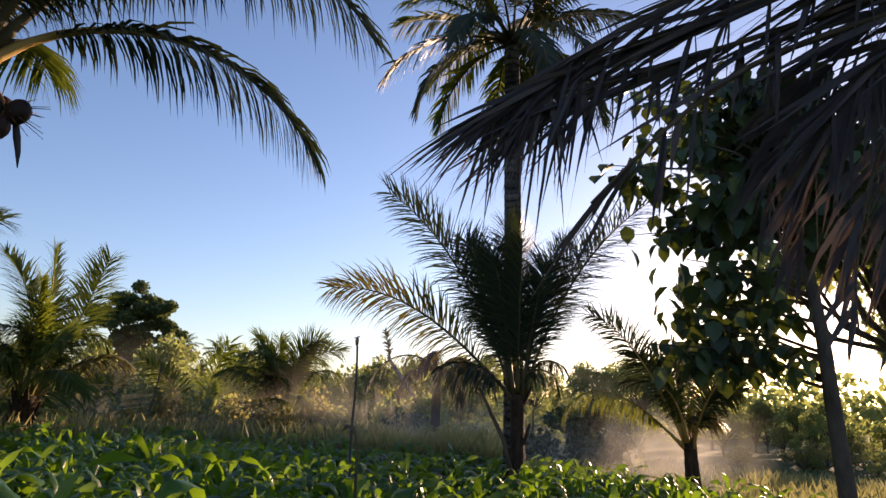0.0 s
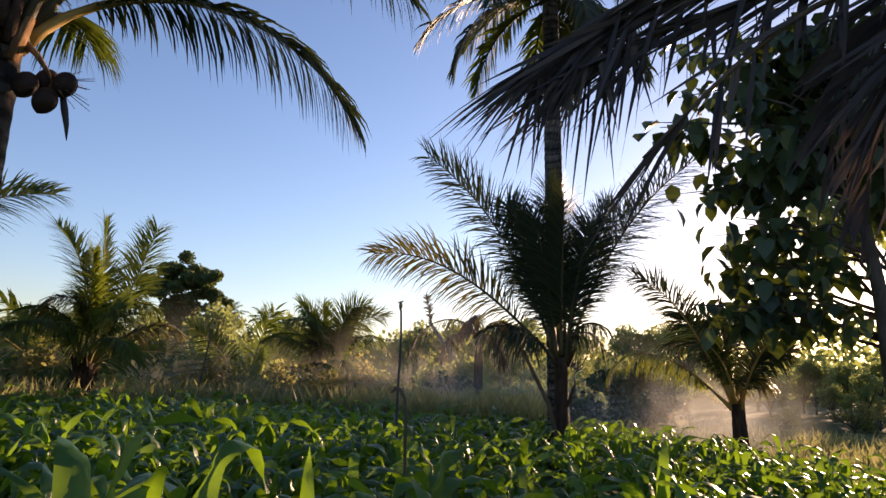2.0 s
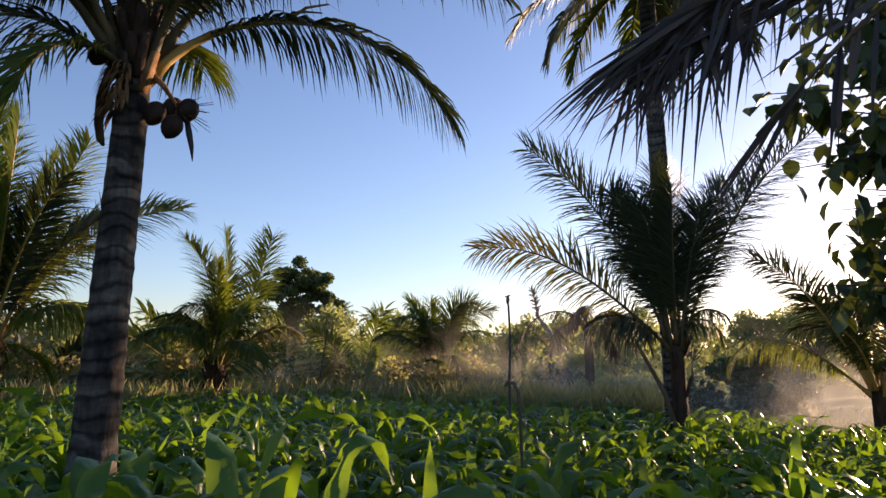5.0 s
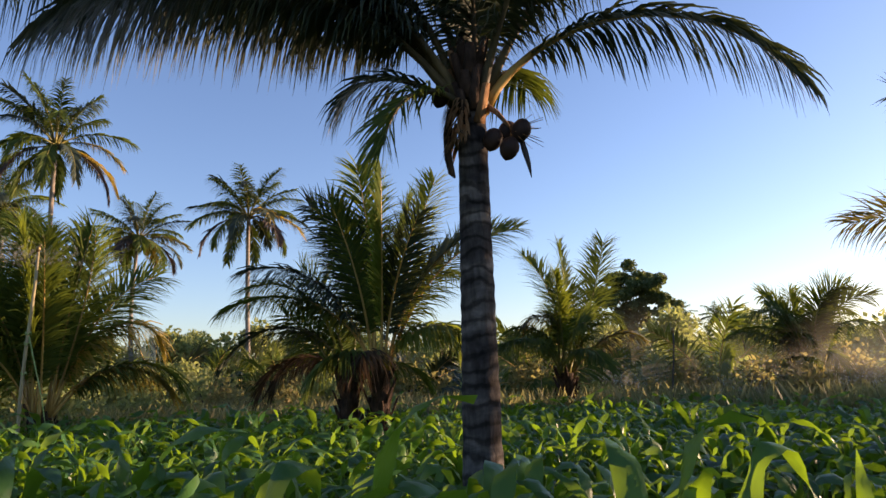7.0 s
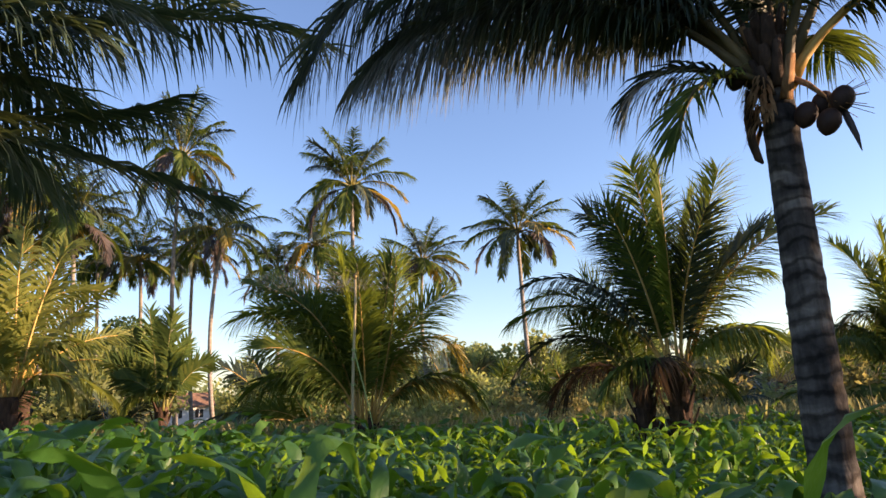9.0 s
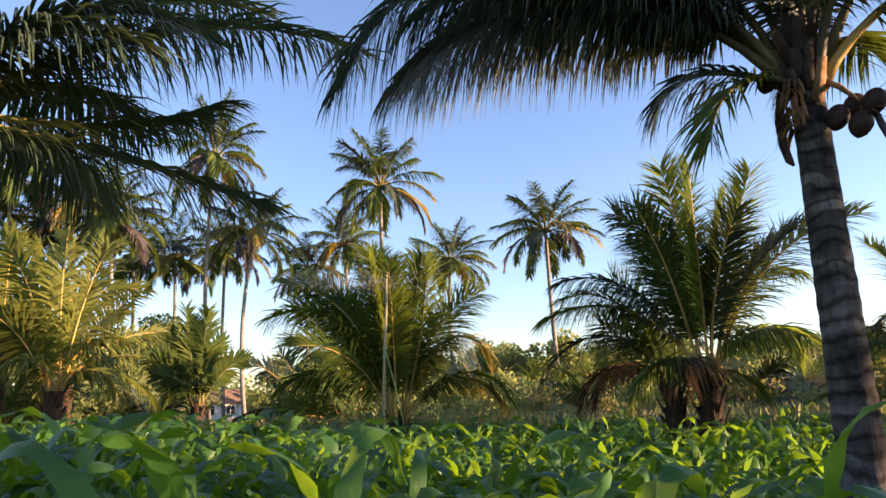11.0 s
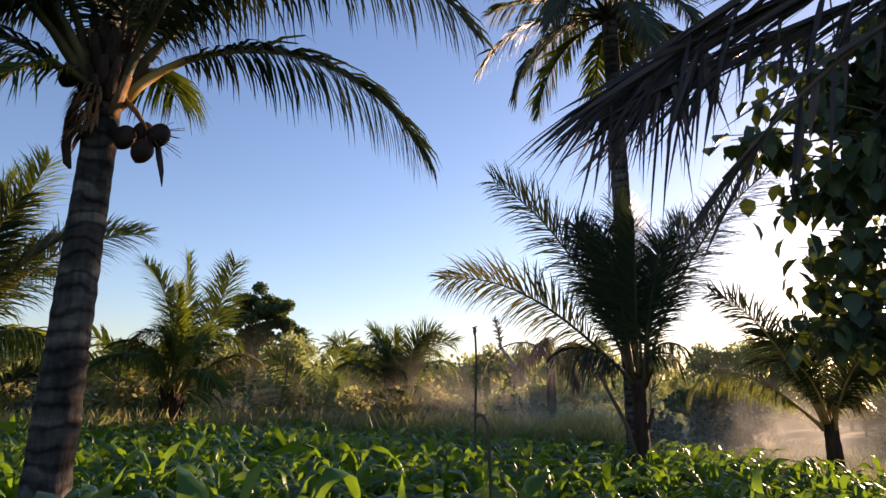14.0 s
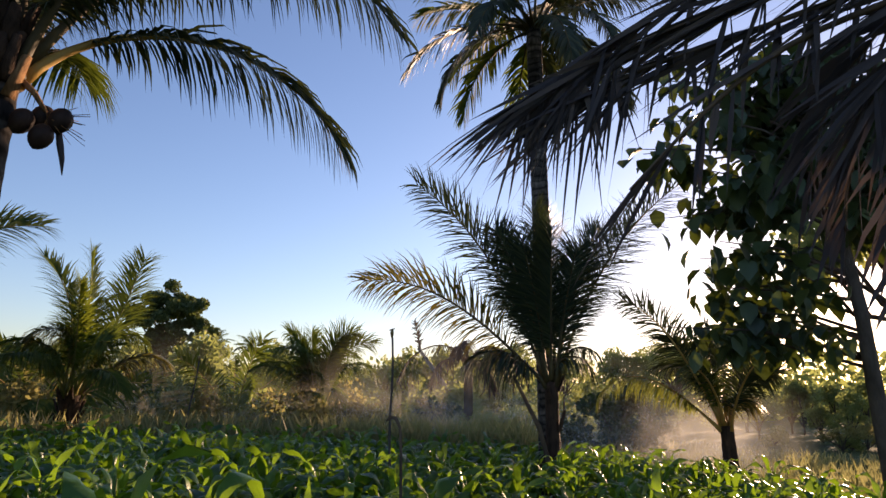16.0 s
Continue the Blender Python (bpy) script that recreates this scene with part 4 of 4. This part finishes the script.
# taller plants with broad upright blades
for x, y, tall, turn in ((-2.85, -0.25, 1.15, 20), (-2.7, 0.2, 1.1, 80), (-3.3, 0.1, 1.2, 140), (-2.5, 0.65, 1.04, 200), (-2.85, -0.7, 1.15, 250)):
    ob = thing("maize_plant", (x, y, 0), "tall dark green maize plant with broad blades", "maize", "maize plants in the field")
    leaves, stem = maize_shape(rng, 1.0, 1.15)
    for one in leaves + [stem]:
        one.v = [q * tall for q in one.v]
    part("stem", stem, STEM, ob)
    for one in leaves:
        part("blade", one, MAIZE, ob)
    ob.matrix_basis = pose(x, y, 0, 0, 0, turn)
for x, y, root, lean, turn, length, wide, bend in ((-1.44, 1.04, 0.64, 3, 40, 0.88, 0.066, 0.84), (-1.06, 1.74, 0.56, 4, 30, 0.86, 0.078, 0.86), (-0.79, 2.97, 0.55, 3, 100, 0.54, 0.075, 1.0), (1.2, 4.86, 0.5, 4, 70, 0.55, 0.09, 1.0)):
    ob = thing("maize_plant", (x, y, 0), "maize plant with a tall upright sunlit blade", "maize", "maize plants in the field")
    leaves, stem = maize_shape(rng, 1.0, 1.15)
    part("stem", stem, STEM, ob)
    for one in leaves[:7]:
        part("blade", one, MAIZE, ob)
    fold0 = 70 if bend > 0.95 else 115
    for k, (az, size, fold) in enumerate(((turn, 1.0, fold0), (turn + 170, 0.86, 130), (turn + 95, 0.8, 120))):
        tall_blade = Soup()
        blade(tall_blade, rng, np.array([0, 0, root - 0.03 * k]), az, lean + 5 * k, 12, length * size, wide * size, fold, bend - 0.2 * (k > 0), 0.45)
        part("blade", tall_blade, MAIZE, ob, "" if k else "tall upright blade")

# far woods closing the view
woods, blobs = Soup(), []
for k in range(420):
    b, f = (rng.uniform(-50, 125) if k > 100 else rng.uniform(-180, 180)), rng.uniform(52, 110)
    r = rng.uniform(1.8, 3.6)
    if 80 < b < 92 and f < 75:
        continue
    blobs.append(((*polar(b, f)[:2], r * rng.uniform(0.4, 0.95)), (r * 1.3, r * 1.3, r * 0.8)))
leaf_cloud(woods, rng, blobs, 80000, 0.45)
far_woods = thing("far_woods", (0, 0, 0), "hazy band of distant trees along the horizon", "trees", kind="stuff")
part("foliage", woods, BUSH, far_woods, kind="stuff")

# rounded tree far behind the young palms
wood, leaves = Soup(), Soup()
tree = thing("tree", polar(25.3, 42), "tall dark tree with a rounded open crown", "tree")
tube(wood, [(0, 0, -0.1), (0.1, 0, 2.5), (0.0, 0.1, 4.6), (-0.4, 0, 6.2)], (0.22, 0.18, 0.13, 0.06), 8)
rng2 = np.random.default_rng(11)
blobs = []
for c, r in (((-0.9, -0.4, 6.4), 1.2), ((0.1, -0.1, 6.8), 1.2), ((1.2, 0.5, 6.1), 1.1), ((-1.4, -0.6, 5.6), 0.95), ((1.7, 0.7, 5.3), 0.9), ((0.3, 0, 5.8), 1.1), ((-0.5, 0, 4.7), 1.0), ((0.6, 0.3, 4.3), 1.0), ((-0.9, 0, 3.4), 1.1), ((0.4, 0.2, 2.9), 1.2)):
    tube(wood, [(0, 0, c[2] * 0.6), np.array(c) * (0.6, 0.6, 0.85), c], (0.08, 0.05, 0.02), 5)
    for k in range(9):
        blobs.append((np.array(c) + rng2.normal(0, 0.5, 3) * r, (r * 0.42, r * 0.42, r * 0.34)))
leaf_cloud(leaves, rng2, blobs, 26000, 0.13)
part("trunk", wood, WOOD, tree)
part("foliage", leaves, TREE_LEAF, tree)

# broad-leaved tree with big drooping leaves, beside the field
wood = Soup()
teak = thing("broadleaf_tree", (4.74, 8.0, 0), "shady tree with large drooping dark green leaves", "tree")
tube(wood, [(0.03, 0.03, -0.1), (-0.04, 0, 0.8), (-0.13, -0.06, 1.6), (-0.2, -0.1, 2.5), (-0.3, 0.1, 4.2), (-0.4, 0.2, 6.0)], (0.12, 0.1, 0.09, 0.08, 0.055, 0.02), 10)
rng2 = np.random.default_rng(5)
leafy = Soup()
for k in range(105):
    a = rng2.uniform(0, 6.28)
    lowest = 1.9 if math.cos(a) < -0.3 else 3.4
    z = lowest + (5.8 - lowest) * rng2.random() ** 0.75
    r = rng2.uniform(0.3, 1.55) * float(np.interp(z, [1.7, 2.6, 4.5, 6.3], [0.75, 1.1, 1.1, 0.8]))
    tip = np.array([-0.5 + r * math.cos(a) * 1.3, 0.5 + r * math.sin(a), z])
    root = np.array([-0.08 * (z - 0.35), 0.02 * z, z - 0.35])
    tube(wood, [root, (root + tip) / 2 + (0, 0, 0.12), tip], (0.025, 0.016, 0.006), 5)
    for j in range(17):
        c = tip + rng2.normal(0, 0.15, 3) * (1, 1, 0.8) - (tip - root) * rng2.uniform(0, 0.5)
        out = rng2.normal(size=3) * (1, 1, 0.3) + (0, 0, -0.9)
        out /= np.linalg.norm(out)
        sd = np.cross(out, (0, 0, 1.0))
        sd /= np.linalg.norm(sd) + 1e-9
        nn = np.cross(sd, out)
        ln, wd = rng2.uniform(0.2, 0.32), rng2.uniform(0.1, 0.15)
        v = [c, c + out * ln * 0.3 + sd * wd * 0.8 + nn * 0.02, c + out * ln * 0.3 - nn * 0.015, c + out * ln * 0.3 - sd * wd * 0.8 + nn * 0.02,
             c + out * ln * 0.68 + sd * wd * 0.75 - nn * 0.01, c + out * ln * 0.68 - nn * 0.05, c + out * ln * 0.68 - sd * wd * 0.75 - nn * 0.01, c + out * ln - nn * 0.1]
        leafy.add(v, [(0, 1, 2), (0, 2, 3), (1, 4, 5, 2), (2, 5, 6, 3), (4, 7, 5), (5, 7, 6)])
part("trunk", wood, WOOD, teak)
part("foliage", leafy, BROAD, teak)

# shady trees past the field's far corner, high enough to let the low sun in beneath
shade = bush("tree", rng, 7.4, 5.6, 4200, 0.17, BUSH, "leafy tree at the far corner of the field", 18, "tree", "trees at the far corner", trunk=3.6)
SHADE = [(-35.5, 16.5, 1.0), (-41, 13, 1.0), (-42, 20, 1.1), (-38, 27, 0.8), (-13, 30, 0.5), (-17, 34, 0.6), (-8, 38, 0.55), (-22, 36, 0.7), (-3, 44, 0.7), (3, 48, 0.6), (10, 46, 0.5), (14, 48, 0.5), (27, 48, 0.5), (33, 46, 0.62), (41, 48, 0.7), (48, 46, 0.66), (55, 44, 0.6), (63, 46, 0.7), (70, 48, 0.7), (77, 50, 0.72), (91.5, 44, 0.95), (95, 47, 0.9), (99, 44, 0.9), (104, 46, 1.0)]
strew([shade], [(0, pose(*polar(b, f), 0, 0, f * 37) @ Matrix.Diagonal((s, s, s, 1))) for b, f, s in SHADE])

# grass and weeds round the field
grass = Soup()
count = 60000
bear, far = rng.uniform(-46, 116, count), 0
reach = np.array([field_reach(b) for b in bear])
far = reach + rng.random(count) ** 1.6 * 12 - 0.4
px, py = -np.sin(np.radians(bear)) * far - 0.2, np.cos(np.radians(bear)) * far
hgt, az = rng.uniform(0.3, 1.15, count) * np.where(bear < -14, 0.3, np.where(bear < -6, 0.5, 1.0)), rng.uniform(0, 6.28, count)
dx, dy, wd = np.cos(az), np.sin(az), 0.009 + 0.014 * rng.random(count)
lean = hgt * rng.uniform(0.1, 0.6, count)
v = np.stack([np.stack([px - dy * wd, py + dx * wd, 0 * px - 0.02], -1), np.stack([px + dy * wd, py - dx * wd, 0 * px - 0.02], -1),
              np.stack([px + dx * lean * 0.4 + dy * wd * 0.8, py + dy * lean * 0.4 - dx * wd * 0.8, hgt * 0.6], -1), np.stack([px + dx * lean, py + dy * lean, hgt], -1)], 1)
i = np.arange(count)[:, None] * 4
grass.add(v, np.concatenate([i + (0, 1, 2), i + (0, 2, 3)]).tolist())
weeds = thing("dry_grass", (0, 0, 0), "strip of dry grass and weeds round the field", "grass", kind="stuff")
part("turf", grass, GRASS, weeds, kind="stuff")


# ---- irrigation poles ----
def pole(name, foot, top, radius, material, label, head=True, rope=False):
    ob = thing(name, foot, label, "sprinkler pole", "sprinkler poles in the field")
    t = np.array(top) - foot
    rod = Soup()
    s = np.linspace(0, 1, 9)
    tube(rod, s[:, None] * t + np.sin(s * 9)[:, None] * np.array([0.012, 0.008, 0]), radius * (1.15 - 0.35 * s), 8)
    part("rod", rod, material, ob)
    if head:
        noz = Soup()
        tube(noz, [t, t + (0, 0, 0.05), t + (0, 0, 0.09)], (radius * 0.8, radius * 1.5, radius * 0.9), 8)
        tube(noz, [t + (-radius * 2.2, 0, 0.08), t + (radius * 1.8, 0.02, 0.1)], (radius * 0.4, radius * 0.55), 6)
        part("sprinkler_head", noz, BRASS, ob, "small metal sprinkler head")
    if rope:
        ties = Soup()
        for z in (0.5, 0.62, 0.66):
            tube(ties, [t * z + (math.cos(a) * radius * 1.3, math.sin(a) * radius * 1.3, 0.02 * math.sin(3 * a)) for a in np.linspace(0, 6.28, 13)], 0.012, 5, False)
        tube(ties, [t * 0.66, t * 0.4 + (0.16, 0.22, 0), t * 0.1 + (0.3, 0.42, 0)], 0.009, 5)
        part("rope", ties, ROPE, ob, "green twine tied round the pole")
    return ob


pole("sprinkler_pole", (-11.22, 3.17, -0.1), (-11.19, 3.28, 3.5), 0.026, POLE, "bamboo sprinkler pole tied with green twine", rope=True)
pole("sprinkler_pole", (-0.9, 7.0, -0.1), (-0.93, 6.95, 2.05), 0.014, POLE_DARK, "dark iron sprinkler pole standing in the maize")
pole("sprinkler_pole", (-5.45, 12.3, -0.1), (-5.26, 12.35, 2.05), 0.018, POLE_DARK, "thin dark sprinkler pole at the field's edge")
pole("sprinkler_pole", (-20.4, 0.66, -0.1), (-20.39, 0.84, 3.6), 0.035, POLE, "thin pale pole beside a young palm", head=False)

# ---- house far behind the palms ----
house = thing("house", (-61, 4.6, 0), "small white house with a brown tiled roof among palms", "house", turn=8)
house.matrix_basis = house.matrix_basis @ Matrix.Diagonal((0.74, 0.74, 0.74, 1))


def box(soup, lo, hi):
    (a, b, c), (d, e, f) = lo, hi
    soup.add([(a, b, c), (d, b, c), (d, e, c), (a, e, c), (a, b, f), (d, b, f), (d, e, f), (a, e, f)], [(3, 2, 1, 0), (4, 5, 6, 7), (0, 1, 5, 4), (1, 2, 6, 5), (2, 3, 7, 6), (3, 0, 4, 7)])


walls = Soup()
box(walls, (-4, -2.4, -0.1), (0, 2.4, 2.2))
part("wall", walls, WHITEWASH, house, smooth=False)
roof = Soup()
for x0, x1 in ((-4.5, -2.0), (0.5, -2.0)):
    roof.add([(x0, -2.8, 2.2), (x0, 2.8, 2.2), (x1, 2.8, 3.72), (x1, -2.8, 3.72), (x0, -2.8, 2.27), (x0, 2.8, 2.27), (x1, 2.8, 3.79), (x1, -2.8, 3.79)], [(3, 2, 1, 0), (4, 5, 6, 7), (0, 1, 5, 4), (1, 2, 6, 5), (2, 3, 7, 6), (3, 0, 4, 7)])
roof_ob = part("roof", roof, ROOFTILE, house, "brown clay tiled roof", smooth=False)
for x0, x1 in ((-4.55, -2.0), (0.55, -2.0)):
    for k in range(10):
        course = Soup()
        a, b = x0 + (x1 - x0) * k / 10, x0 + (x1 - x0) * (k + 1.15) / 10
        za, zb = 2.27 + 1.52 * k / 10, 2.27 + 1.52 * (k + 1) / 10
        course.add([(a, -2.85, za), (a, 2.85, za), (b, 2.85, zb), (b, -2.85, zb), (a, -2.85, za + 0.06), (a, 2.85, za + 0.06), (b, 2.85, zb + 0.03), (b, -2.85, zb + 0.03)], [(3, 2, 1, 0), (4, 5, 6, 7), (0, 1, 5, 4), (1, 2, 6, 5), (2, 3, 7, 6), (3, 0, 4, 7)])
        part("tile_course", course, ROOFTILE, roof_ob, smooth=False)
for y in (-1.2, 1.1):
    win = Soup()
    box(win, (0.003, y - 0.5, 1.0), (0.04, y + 0.5, 1.9))
    w = part("window", win, DARKGLASS, house, smooth=False)
    bars = Soup()
    for k in (-0.5, 0, 0.5):
        box(bars, (0.04, y + k - 0.04, 0.95), (0.08, y + k + 0.04, 1.95))
    part("window_frame", bars, WHITEWASH, w, smooth=False)

# ---- fine spray of the sprinklers ----
def mist_material(name, most, soft):
    """Fine droplets: mostly clear, thinning out towards the rims of a curtain and drifting in patches."""
    m, tree, p = nodes_of(name)
    p.inputs["Base Color"].default_value, p.inputs["Roughness"].default_value = (0.85, 0.85, 0.85, 1), 0.6
    tl, clear = tree.nodes.new("ShaderNodeBsdfTranslucent"), tree.nodes.new("ShaderNodeBsdfTransparent")
    tl.inputs[0].default_value = (0.95, 0.93, 0.86, 1)
    mx, thin_mix = tree.nodes.new("ShaderNodeMixShader"), tree.nodes.new("ShaderNodeMixShader")
    mx.inputs[0].default_value, thin_mix.inputs[0].default_value = 0.75, most
    tree.links.new(p.outputs[0], mx.inputs[1])
    tree.links.new(tl.outputs[0], mx.inputs[2])
    tree.links.new(clear.outputs[0], thin_mix.inputs[1])
    tree.links.new(mx.outputs[0], thin_mix.inputs[2])
    tree.links.new(thin_mix.outputs[0], tree.nodes["Material Output"].inputs[0])
    if soft:
        uv, sep = tree.nodes.new("ShaderNodeTexCoord"), tree.nodes.new("ShaderNodeSeparateXYZ")
        tree.links.new(uv.outputs["UV"], sep.inputs[0])
        patch = tree.nodes.new("ShaderNodeMapRange")
        patch.inputs[1].default_value, patch.inputs[2].default_value, patch.inputs[4].default_value = 0.1, 0.8, most
        tree.links.new(noise_of(tree, 0.55, 3.0, (1, 1, 1.3), 0.4), patch.inputs[0])
        out = patch.outputs[0]
        for axis in (0, 1):
            fade = tree.nodes.new("ShaderNodeMapRange")
            fade.interpolation_type = "SMOOTHSTEP"
            tree.links.new(sep.outputs[axis], fade.inputs[0])
            times = tree.nodes.new("ShaderNodeMath")
            times.operation = "MULTIPLY"
            tree.links.new(out, times.inputs[0])
            tree.links.new(fade.outputs[0], times.inputs[1])
            out = times.outputs[0]
        tree.links.new(out, thin_mix.inputs[0])
    return m


MIST = mist_material("water_mist", 0.06, False)
VEIL = mist_material("drifting_mist", 0.19, True)
VEIL_MID = mist_material("rising_mist", 0.2, True)
VEIL_THIN = mist_material("thin_mist", 0.12, True)


def veil(start, end, height, seed, label, material=VEIL):
    """A drifting curtain of mist between two places, bulging and thinning out at its rims."""
    rg = np.random.default_rng(seed)
    a, b = np.array(start, float), np.array(end, float)
    across = np.cross((b - a) / np.linalg.norm(b - a), (0, 0, 1.0))
    nx, nz, ph = 25, 9, rg.uniform(0, 6, 3)
    u, w = np.meshgrid(np.linspace(0, 1, nx), np.linspace(0, 1, nz), indexing="ij")
    bulge = 0.35 * np.sin(u * 9 + ph[0] + 2 * w) + 0.2 * np.sin(u * 21 + ph[1] - 3 * w)
    top = height * (1 + 0.2 * np.sin(u * 7 + ph[2]))
    v = a + (b - a) * u[..., None] + across * bulge[..., None] + np.stack([0 * u, 0 * u, top * w], -1)
    soup = Soup()
    soup.add(v - a, [(i * nz + j, (i + 1) * nz + j, (i + 1) * nz + j + 1, i * nz + j + 1) for i in range(nx - 1) for j in range(nz - 1)])
    ob = thing("water_spray", start, label, "water spray", kind="stuff")
    me = part("mist", soup, material, ob, kind="stuff").data
    rim = np.stack([np.minimum(u, 1 - u) * 5, (1 - w) * 1.15], -1).reshape(-1, 2)
    layer = me.uv_layers.new(name="rim")
    for loop in me.loops:
        layer.data[loop.index].uv = rim[loop.vertex_index]


def spray(place, spread, count, size, seed, label):
    """A fan of thin wisps of droplets."""
    rg = np.random.default_rng(seed)
    c = rg.normal(0, 1, (count, 3)) * spread
    c[:, 2] = np.abs(c[:, 2])
    a = rg.normal(size=(count, 3))
    a /= np.linalg.norm(a, axis=1)[:, None]
    b = np.cross(a, rg.normal(size=(count, 3)))
    b /= np.linalg.norm(b, axis=1)[:, None]
    r = size * rg.uniform(0.5, 1.4, (count, 1, 1))
    ang = np.arange(6) * np.pi / 3
    v = c[:, None] + r * (np.cos(ang)[None, :, None] * a[:, None] + np.sin(ang)[None, :, None] * b[:, None] * 0.7)
    soup = Soup()
    soup.add(v, (np.arange(count)[:, None] * 6 + np.arange(6)).tolist())
    ob = thing("water_spray", place, label, "water spray", kind="stuff")
    part("wisps", soup, MIST, ob, kind="stuff")


veil((-0.6, 16.6, 0.1), (6.8, 14.1, 0.1), 1.9, 1, "golden mist of a sprinkler lit from behind")
veil((0.2, 18.2, 0.1), (8.2, 15.9, 0.1), 2.3, 2, "low golden mist drifting behind the young palms")
veil((1.6, 13.6, 0.1), (5.9, 12.3, 0.1), 1.5, 3, "low golden mist over the field's edge")
veil((-6.2, 14.2, 0.1), (0.6, 13.2, 0.1), 2.7, 5, "pale mist in front of a distant palm", VEIL_MID)
veil((-5.0, 15.0, 0.1), (1.6, 14.6, 0.1), 2.4, 6, "bright mist drifting behind the field", VEIL_MID)
veil((-11.5, 16.5, 0.1), (-4.0, 16.8, 0.1), 2.8, 7, "thin haze of spray before the bushes", VEIL_THIN)
veil((-13.5, 15.5, 0.1), (-7.0, 18.5, 0.1), 2.6, 8, "thin haze of spray before the trees", VEIL_THIN)
spray((-11.6, 2.6, 3.4), (0.35, 0.7, 0.16), 1500, 0.03, 4, "fan of fine spray beside a sprinkler head")

# ---- leaning dead trunk and a withered palm behind the mist ----
stump = thing("leaning_trunk", (0.35, 20.0, 0), "pale broken palm trunk leaning behind the field", "tree trunk")
s = Soup()
tube(s, [(0, 0, -0.05), (-0.68, 0.02, 1.0), (-1.35, -0.02, 1.95), (-2.05, -0.05, 2.9)], (0.09, 0.085, 0.075, 0.05), 10)
part("trunk", s, PALE_BARK, stump)
st, lv = frond(np.random.default_rng(4), np.array([-2.0, -0.05, 2.85]), 150, 8, 25, 0.9, pairs=30, leaflet=0.3, width=0.03, bare=0.0, thick=0.03)
part("stalk", st, STALK_DEAD, part("frond", lv, PALM_DEAD, stump))
stub = thing("dead_stalk", (0.96, 9.2, 0), "dead cut frond stalk leaning at the dark palm's foot", "frond stalk")
s = Soup()
tube(s, [(0.06, 0.05, -0.03), (0, 0, 0.6), (-0.12, -0.02, 1.05), (-0.47, -0.05, 1.75)], (0.035, 0.035, 0.032, 0.022), 7)
part("stalk", s, STALK_DEAD, stub)
weed = thing("dead_stalk", (-0.52, 4.21, 0), "dark withered weed stalk bent over at its tip", "weed stalk")
s = Soup()
tube(s, [(0, 0, -0.03), (0.01, 0, 0.7), (0.0, 0, 1.12), (-0.01, 0.0, 1.25), (-0.04, 0.01, 1.305), (-0.075, 0.01, 1.31), (-0.1, 0.02, 1.285)], (0.012, 0.011, 0.01, 0.01, 0.014, 0.016, 0.005), 6)
part("stalk", s, STALK_DEAD, weed)
